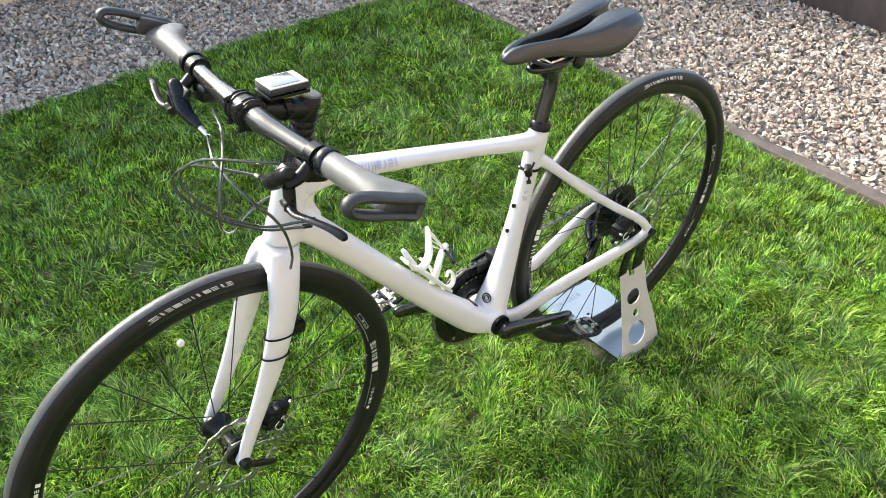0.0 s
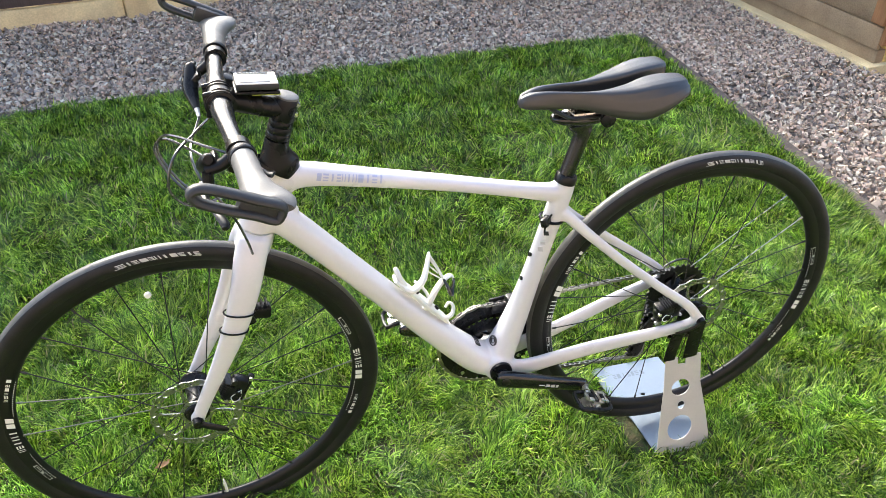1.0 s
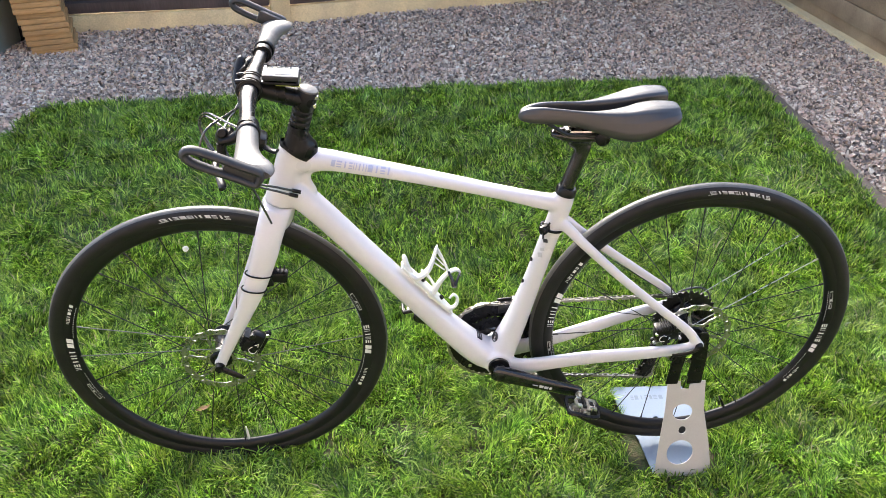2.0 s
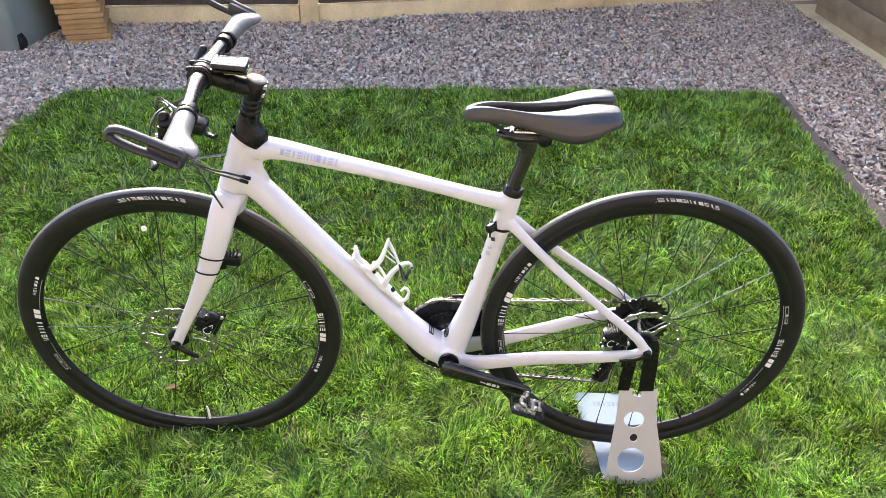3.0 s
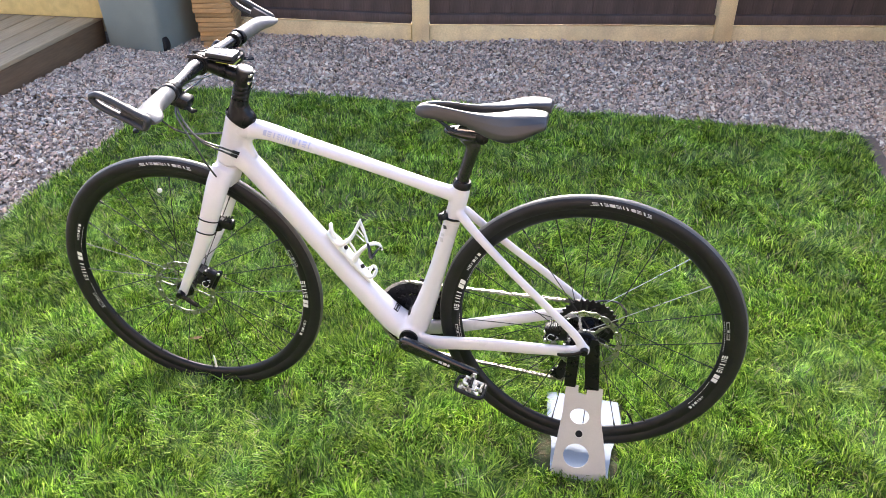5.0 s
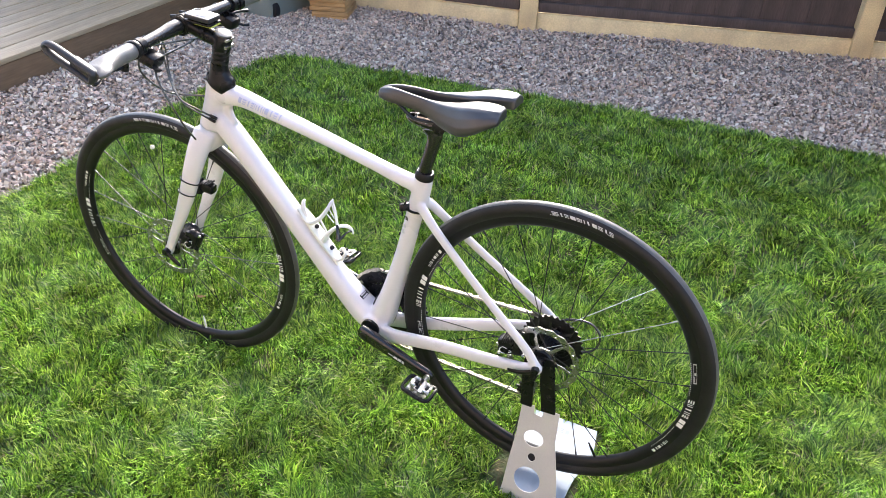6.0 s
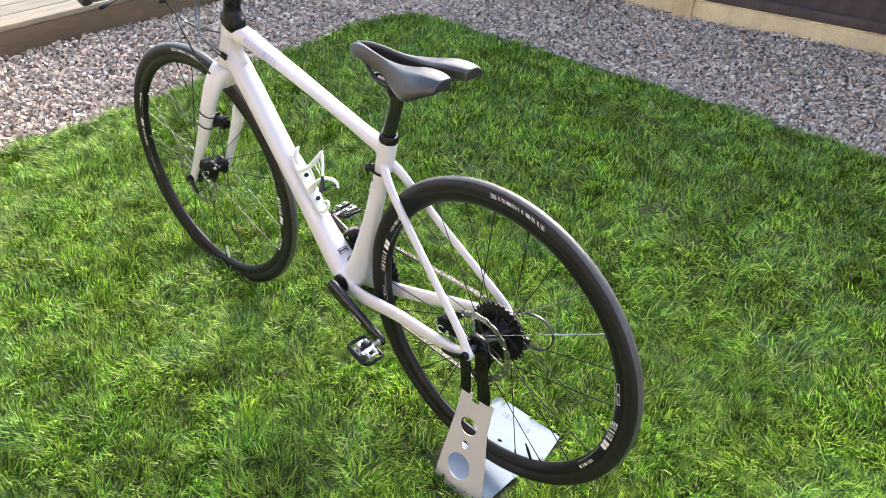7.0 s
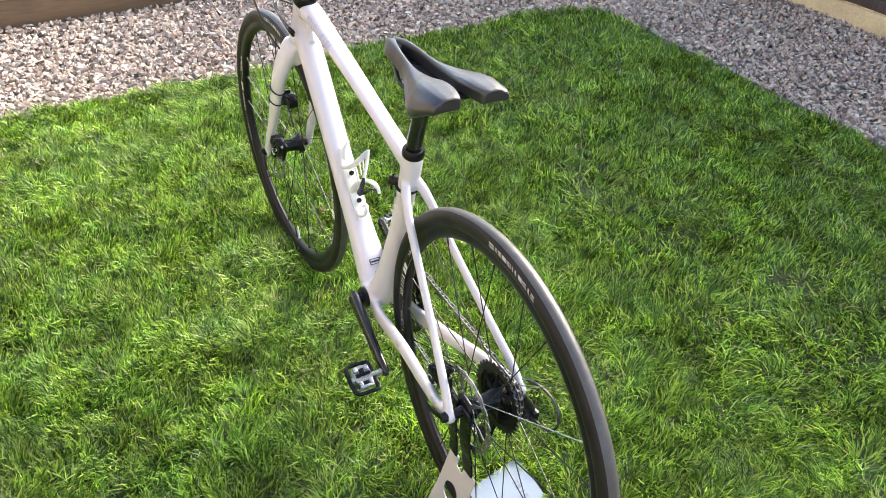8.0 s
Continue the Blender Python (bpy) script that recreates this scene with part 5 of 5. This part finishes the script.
    run += [REAR + Vector((0.0425 * math.cos(w), -0.044, 0.0425 * math.sin(w))) for w in np.radians(np.linspace(90, 250, 9))]
    run += [Vector(q) for q in ((0.008, -0.045, 0.262), (0.018, -0.046, 0.247), (0.040, -0.046, 0.218), (0.049, -0.046, 0.20), (0.046, -0.046, 0.177), (0.033, -0.046, 0.160), (0.034, -0.046, 0.140), (0.046, -0.046, 0.130), (0.062, -0.046, 0.131))]
    run += [Vector((0.062, -0.046, 0.131)).lerp(Vector((0.40, -0.046, 0.151)), t) for t in np.linspace(0.04, 1, 28)]
    run += [bb + Vector((0.1025 * math.cos(w), -0.0465, 0.1025 * math.sin(w))) for w in np.radians(np.linspace(-88, 80, 24))]
    bm = bmesh.new()
    for k, (a, b) in enumerate(zip(run, run[1:])):
        c = (a + b) / 2
        e = b - a
        wide = 0.0062 if k % 2 else 0.0044
        ang = math.atan2(e.z, e.x)
        for s in (1, -1):
            box(bm, (e.length * 0.98 + (0.004 if k % 2 else 0.0), 0.001, 0.0066 if k % 2 else 0.0044), m=Matrix.Translation(c + Vector((0, s * wide / 2, 0))) @ Matrix.Rotation(-ang, 4, 'Y'))
        rod(bm, a - Vector((0, wide / 2, 0)), a + Vector((0, wide / 2, 0)), 0.0025, 6)
    part("chain", bm, CHAINSTEEL, bike, "steel roller chain", smooth=0)
    # rear derailleur
    bm = bmesh.new()
    sweep(bm, spline([(0.0, -0.076, 0.305, 0.006, 0.012), (-0.008, -0.085, 0.285, 0.010, 0.014), (-0.005, -0.092, 0.262, 0.012, 0.017), (0.014, -0.078, 0.240, 0.012, 0.014), (0.030, -0.060, 0.232, 0.008, 0.010)], 5), 14)
    box(bm, (0.03, 0.016, 0.03), (-0.015, -0.094, 0.262), 0.006)
    mech = part("rear_derailleur", bm, BLACK, bike, "black rear derailleur")
    for y in (-0.0395, -0.0530):
        bm = sweep(bmesh.new(), [(j1.x, y, j1.z + 0.012, 0.001, 0.008), (j1.x, y, j1.z, 0.001, 0.013), ((j1.x + j2.x) / 2, y, (j1.z + j2.z) / 2, 0.001, 0.010), (j2.x, y, j2.z, 0.001, 0.013), (j2.x, y, j2.z - 0.012, 0.001, 0.006)], 10)
        part("cage_plate", bm, BLACK, mech)
    for j in (j1, j2):
        part("jockey_wheel", gear(bmesh.new(), 11, 0.0195, 0, 0.004, 0.006), BLACK, mech, m=Matrix.Translation(j))
    # front derailleur
    bm = box(bmesh.new(), (0.05, 0.004, 0.030), bevel=0.0015, m=Matrix.Translation((0.378, -0.055, 0.347)) @ Matrix.Rotation(radians(6), 4, 'Y'))
    box(bm, (0.05, 0.003, 0.022), bevel=0.001, m=Matrix.Translation((0.378, -0.038, 0.347)) @ Matrix.Rotation(radians(6), 4, 'Y'))
    box(bm, (0.026, 0.026, 0.022), (0.364, -0.034, 0.366), 0.006)
    box(bm, (0.012, 0.016, 0.030), (0.360, -0.024, 0.372), 0.004)
    part("front_derailleur", bm, DARKSTEEL, bike, "dark steel front derailleur")


def build_pedal(at, s):
    m = Matrix.Translation(at) @ Matrix.Rotation(radians(-20 if s > 0 else 8), 4, 'Y') @ Matrix.Diagonal((0.70, 0.86, 1.0, 1))
    bm = rod(bmesh.new(), (0, s * 0.004, 0), (0, s * 0.026, 0), 0.0085, 14, 0.0065)
    rod(bm, (0, s * 0.010, 0), (0, s * 0.014, 0), 0.0105, 6)
    rod(bm, (0, s * 0.026, 0), (0, s * 0.082, 0), 0.0085, 12)
    pedal = part("pedal", bm, STEEL, bike, "polished clipless pedal", m=m)
    bm = bmesh.new()
    loop = [(0.044, s * 0.030, -0.004), (0.047, s * 0.048, -0.006), (0.044, s * 0.078, -0.004), (0.02, s * 0.084, 0), (-0.02, s * 0.084, 0), (-0.044, s * 0.078, 0.004), (-0.047, s * 0.048, 0.006), (-0.044, s * 0.030, 0.004), (-0.02, s * 0.028, 0), (0.02, s * 0.028, 0)]
    rows = spline([*loop, loop[0]], 4)[:-1]
    sweep(bm, [(*q, 0.0046, 0.0056) for q in rows], 8, ref=(0, 0, 1), closed=True)
    part("platform", bm, BLACK, pedal, "black pedal platform")
    for f in (1, -1):
        bm = bmesh.new()
        out = [(0.012 * math.cos(w) * 2.7, s * 0.055 + 0.0235 * math.sin(w) * (1 + 0.12 * math.cos(2 * w))) for w in (2 * math.pi * k / 20 for k in range(20))]
        slab(bm, out, 0.004, Matrix.Translation((0, 0, f * 0.0095)) @ Matrix.Rotation(radians(-90), 4, 'X'))
        for k in (-1, 1):
            box(bm, (0.017, 0.011, 0.009), (f * 0.020, s * 0.055 + k * 0.013, f * 0.012), 0.003)
            box(bm, (0.018, 0.009, 0.006), (-f * 0.022, s * 0.055 + k * 0.012, f * 0.013), 0.002)
        box(bm, (0.009, 0.034, 0.006), (-f * 0.032, s * 0.055, f * 0.012), 0.002)
        part("binding", bm, STEEL, pedal, "bright steel cleat binding")
        bm = rod(bmesh.new(), (f * 0.004, s * 0.038, f * 0.012), (f * 0.004, s * 0.072, f * 0.012), 0.0055, 10)
        box(bm, (0.014, 0.012, 0.008), (f * 0.014, s * 0.055, f * 0.012), 0.002)
        box(bm, (0.010, 0.014, 0.008), (-f * 0.022, s * 0.055, f * 0.012), 0.002)
        part("spring", bm, BLACK, pedal, "dark release spring")


def build_cage():
    bm = bmesh.new()
    # spine along the down tube
    sweep(bm, [(0.607, 0, 0.492, 0.012, 0.003), (0.586, 0, 0.468, 0.0155, 0.0045), (0.535, 0, 0.408, 0.0155, 0.0045), (0.507, 0, 0.374, 0.012, 0.003)], 16, power=4)
    cage = part("bottle_cage", bm, CAGE_W, bike, "white moulded bottle cage on the down tube")
    arms = [
        [(0.590, 0.004, 0.474, 0.005, 0.007), (0.597, 0.002, 0.490, 0.0045, 0.0055), (0.602, -0.006, 0.504, 0.0035, 0.005), (0.603, -0.012, 0.507, 0.002, 0.003)],
        [(0.568, -0.006, 0.473, 0.003, 0.003), (0.558, -0.008, 0.462, 0.0028, 0.003), (0.545, -0.007, 0.440, 0.0028, 0.003), (0.540, -0.004, 0.424, 0.004, 0.004)],
        [(0.596, 0.008, 0.476, 0.006, 0.005), (0.576, 0.010, 0.467, 0.008, 0.006), (0.556, 0.002, 0.478, 0.0085, 0.005), (0.546, -0.010, 0.494, 0.0085, 0.004), (0.539, -0.022, 0.513, 0.0065, 0.003), (0.537, -0.028, 0.518, 0.003, 0.0015)],
        [(0.550, 0.006, 0.415, 0.007, 0.007), (0.542, 0.006, 0.432, 0.007, 0.006), (0.530, 0.000, 0.451, 0.0075, 0.005), (0.514, -0.010, 0.463, 0.0065, 0.004), (0.500, -0.019, 0.464, 0.0055, 0.003), (0.491, -0.025, 0.456, 0.0045, 0.0025), (0.488, -0.028, 0.443, 0.003, 0.002)],
        [(0.526, 0.006, 0.392, 0.006, 0.005), (0.510, 0.007, 0.386, 0.005, 0.004), (0.498, 0.003, 0.391, 0.005, 0.0035), (0.495, -0.003, 0.404, 0.0045, 0.003), (0.503, -0.005, 0.411, 0.004, 0.0025), (0.511, -0.002, 0.404, 0.003, 0.002)],
    ]
    for a in arms:
        part("arm", sweep(bmesh.new(), spline(a, 5), 10), CAGE_W, cage)
    b = [(0.538, -0.026, 0.516, 0.003, 0.002), (0.527, -0.018, 0.496, 0.0035, 0.0025), (0.515, -0.006, 0.470, 0.004, 0.003)]
    part("strut", sweep(bmesh.new(), spline(b, 5), 10), CAGE_W, cage)
    # thin ribs of the open truss under the upper arm
    for k in range(3):
        f = k / 2
        part("rib", rod(bmesh.new(), (0.547 - 0.008 * f, -0.009 - 0.013 * f, 0.492 + 0.018 * f), (0.522 + 0.004 * f, -0.004 - 0.010 * f, 0.474 + 0.016 * f), 0.0014, 6), CAGE_W, cage)
    b = [(0.516, -0.007, 0.472, 0.003, 0.002), (0.508, 0.002, 0.456, 0.0055, 0.0035), (0.503, 0.008, 0.442, 0.006, 0.004), (0.493, -0.010, 0.454, 0.003, 0.002), (0.489, -0.022, 0.452, 0.003, 0.002)]
    part("strut", sweep(bmesh.new(), spline(b, 5), 10), GLOSS, cage, "black inner face of a cage arm")
    for x, z in ((0.568, 0.452), (0.530, 0.407)):
        nrm = Vector((-0.762, 0, 0.648))
        p = Vector((x, 0, z))
        part("bolt", rod(bmesh.new(), p - nrm * 0.002, p + nrm * 0.006, 0.005, 12), BLACK, cage)
    part("frame_bolt", rod(bmesh.new(), (0.506, 0, 0.350), (0.499, 0, 0.356), 0.0045, 12), BLACK, bike)
    for z in (0.500, 0.447, 0.395):
        x = 0.321 + (0.545 - z) * 0.238 + 0.0165
        part("frame_bolt", rod(bmesh.new(), (x, 0.002, z), (x + 0.005, 0.002, z + 0.001), 0.0042, 12), BLACK, bike)


def build_decals():
    # name on the top tube, emblem ring, warning labels: plain bars
    bm = bmesh.new()
    zc = lambda x: 0.7095 + (x - 0.66) * 0.205
    half = lambda x: 0.0150 + (x - 0.66) * 0.047
    side = lambda x, e: (0.020 + (x - 0.66) * 0.018) * (1 - abs(e / half(x)) ** 2.4) ** (1 / 2.4) + 0.0007
    for f0, f1, v0, v1 in word_shapes(11, 12, 0.2):
        x0, x1 = 0.731 - 0.108 * f0, 0.731 - 0.108 * f1
        cols = []
        for x in (x0, x1):
            ups = [0.0005 + 0.0112 * (v0 + (v1 - v0) * k / 3) for k in range(4)]
            cols.append([bm.verts.new((x - (e - 0.006) * 0.25, side(x, e), zc(x) + e)) for e in ups])
        for k in range(3):
            bm.faces.new((cols[0][k], cols[1][k], cols[1][k + 1], cols[0][k + 1]))
    tagged(part("decal", bm, INKBLUE, bike, "pale blue bars on the top tube", smooth=0), kind="stuff")
    # outlined label on the down tube and round emblem at the foot of the seat tube
    u, v = Vector((0.75, 0, 0.661)), Vector((0, 1, 0))
    nrm = Vector((-0.661, 0, 0.75))
    o = Vector((0.4456, 0, 0.3062))
    bm = bmesh.new()
    for lo, hi in (((-0.0062, -0.012), (-0.0050, 0.012)), ((0.0050, -0.012), (0.0062, 0.012)), ((-0.0062, -0.012), (0.0062, -0.0108)), ((-0.0062, 0.0108), (0.0062, 0.012)), ((-0.0016, -0.009), (0.0016, 0.009))):
        m = Matrix((u, v, nrm)).transposed().to_4x4()
        m.translation = o + u * (lo[0] + hi[0]) / 2 + v * (lo[1] + hi[1]) / 2
        box(bm, (hi[0] - lo[0], hi[1] - lo[1], 0.0028), m=m)
    tagged(part("label", bm, INKBLACK, bike, "small black outlined label", smooth=0), kind="stuff")
    w = Vector((0.93, 0.20, 0.31)).normalized()
    q = w.to_track_quat('Y', 'Z').to_matrix().to_4x4()
    q.translation = Vector((0.4135, 0.006, 0.305))
    ring = lathe(bmesh.new(), [(0.0085, -0.002), (0.0105, -0.002), (0.0105, 0.001), (0.0085, 0.001)], 28)
    lathe(ring, [(0.0045, -0.002), (0.0055, -0.002), (0.0055, 0.001), (0.0045, 0.001)], 20)
    tagged(part("emblem", ring, INKBLACK, bike, "round black outlined emblem", m=q), kind="stuff")
    for z, h in ((0.552, 0.008), (0.532, 0.006), (0.519, 0.010)):
        x = 0.321 + (0.545 - z) * 0.238
        m = Matrix.Translation((x + 0.010, 0.0150, z)) @ Matrix.Rotation(radians(-35), 4, 'Z') @ Matrix.Rotation(radians(13), 4, 'Y')
        part("decal", box(bmesh.new(), (0.009, 0.0012, h), m=m), INKBLACK if z > 0.54 else INKGREY, bike, smooth=0)


build_wheel(Matrix.Translation(REAR), False)
build_wheel(STEER @ Matrix.Translation(FRONT), True)
build_frame()
fork = build_fork()
caliper("brake_caliper", STEER @ Matrix.Translation((0.908, 0.047, 0.342)) @ Matrix.Rotation(radians(62), 4, 'Y'), bike)
caliper("brake_caliper", Matrix.Translation((0.066, 0.052, 0.345)) @ Matrix.Rotation(radians(12), 4, 'Y'), bike)
build_seat()
build_cockpit()
build_cables()
build_drivetrain()
build_cage()
build_decals()
bm = rod(bmesh.new(), (0.0, 0.076, 0.325), (0.0, 0.086, 0.325), 0.0095, 16, 0.008)
sweep(bm, spline([(0.0, 0.083, 0.325, 0.003, 0.006), (0.024, 0.086, 0.316, 0.003, 0.0048), (0.046, 0.086, 0.311, 0.0025, 0.0044), (0.056, 0.084, 0.310, 0.002, 0.003)], 4), 10)
part("axle_lever", bm, BLACK, bike, "black quick-release axle lever")


# ---- the display stand ----
def build_stand():
    st = thing("bicycle_stand", "folded pale sheet-metal stand with black prongs under the rear axle", "bicycle stand")

    def frame_of(o, ux, uy):
        x, y = Vector(ux).normalized(), Vector(uy)
        y = (y - x * x.dot(y)).normalized()
        z = x.cross(y)
        m = Matrix((x, y, z)).transposed().to_4x4()
        m.translation = o
        return m
    # near plate: leans in towards the wheel
    m = frame_of((-0.010, 0.103, -0.046), (1, 0, 0), (0, -0.064, 0.24))
    H = 0.247
    out = [(-0.084, 0), (0.050, 0), (0.046, 0.09), (0.040, 0.175), (0.040, H), (0.012, H), (0.010, H - 0.018), (-0.008, H - 0.020), (-0.010, H), (-0.044, H), (-0.048, 0.175), (-0.068, 0.09)]
    holes = [ellipse(-0.004, 0.066, 0.030, 0.032), ellipse(-0.004, 0.124, 0.0085, 0.010, 18), ellipse(0.0, 0.170, 0.022, 0.020)]
    part("side_plate", pierced(out, holes, 0.0022), STAND, st, "pale side plate with round holes", m=m)
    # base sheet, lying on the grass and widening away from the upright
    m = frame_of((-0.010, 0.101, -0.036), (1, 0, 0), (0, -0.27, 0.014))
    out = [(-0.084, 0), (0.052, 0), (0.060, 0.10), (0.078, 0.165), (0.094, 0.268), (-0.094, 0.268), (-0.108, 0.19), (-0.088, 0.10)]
    # its blue is skylight put into the colour, unlike the side plate
    base = part("base_plate", pierced(out, [ellipse(0.0, 0.165, 0.006, 0.004, 12)], 0.0022), SKYLIT_SHEET, st, "pale base plate, blue sky light in its colour, faint grey print", m=m)
    bm = bmesh.new()
    for f0, f1, v0, v1 in word_shapes(7, 21, 0.25):
        x0, x1, y0, y1 = 0.046 - 0.085 * f0, 0.046 - 0.085 * f1, 0.224 + 0.014 * v0, 0.224 + 0.014 * v1
        bm.faces.new([bm.verts.new((x, y, -0.0017)) for x, y in ((x0, y0), (x1, y0), (x1, y1), (x0, y1))])
    part("decal", bm, INKDARK, base, "faint grey print", smooth=0)
    # black prongs that carry the axle end
    y0, y1 = 0.040, 0.0485
    for x in (0.0215, -0.0285):
        bm = bmesh.new()
        w = 0.0135 if x > 0 else 0.0165
        d = 0.0 if x > 0 else 0.012
        sweep(bm, spline([(x, y0, 0.188, 0.0025, w), (x + d * 0.25, y0 + (y1 - y0) * 0.25, 0.225, 0.0025, w), (x + d * 0.6, y1, 0.27, 0.0025, w), (x + d, y1, 0.325, 0.0025, w * 0.9), (x + d, y1, 0.338, 0.0022, w * 0.6)], 4), 12, power=5)
        part("prong", bm, BLACK, st, "black plastic coated prong")


build_stand()
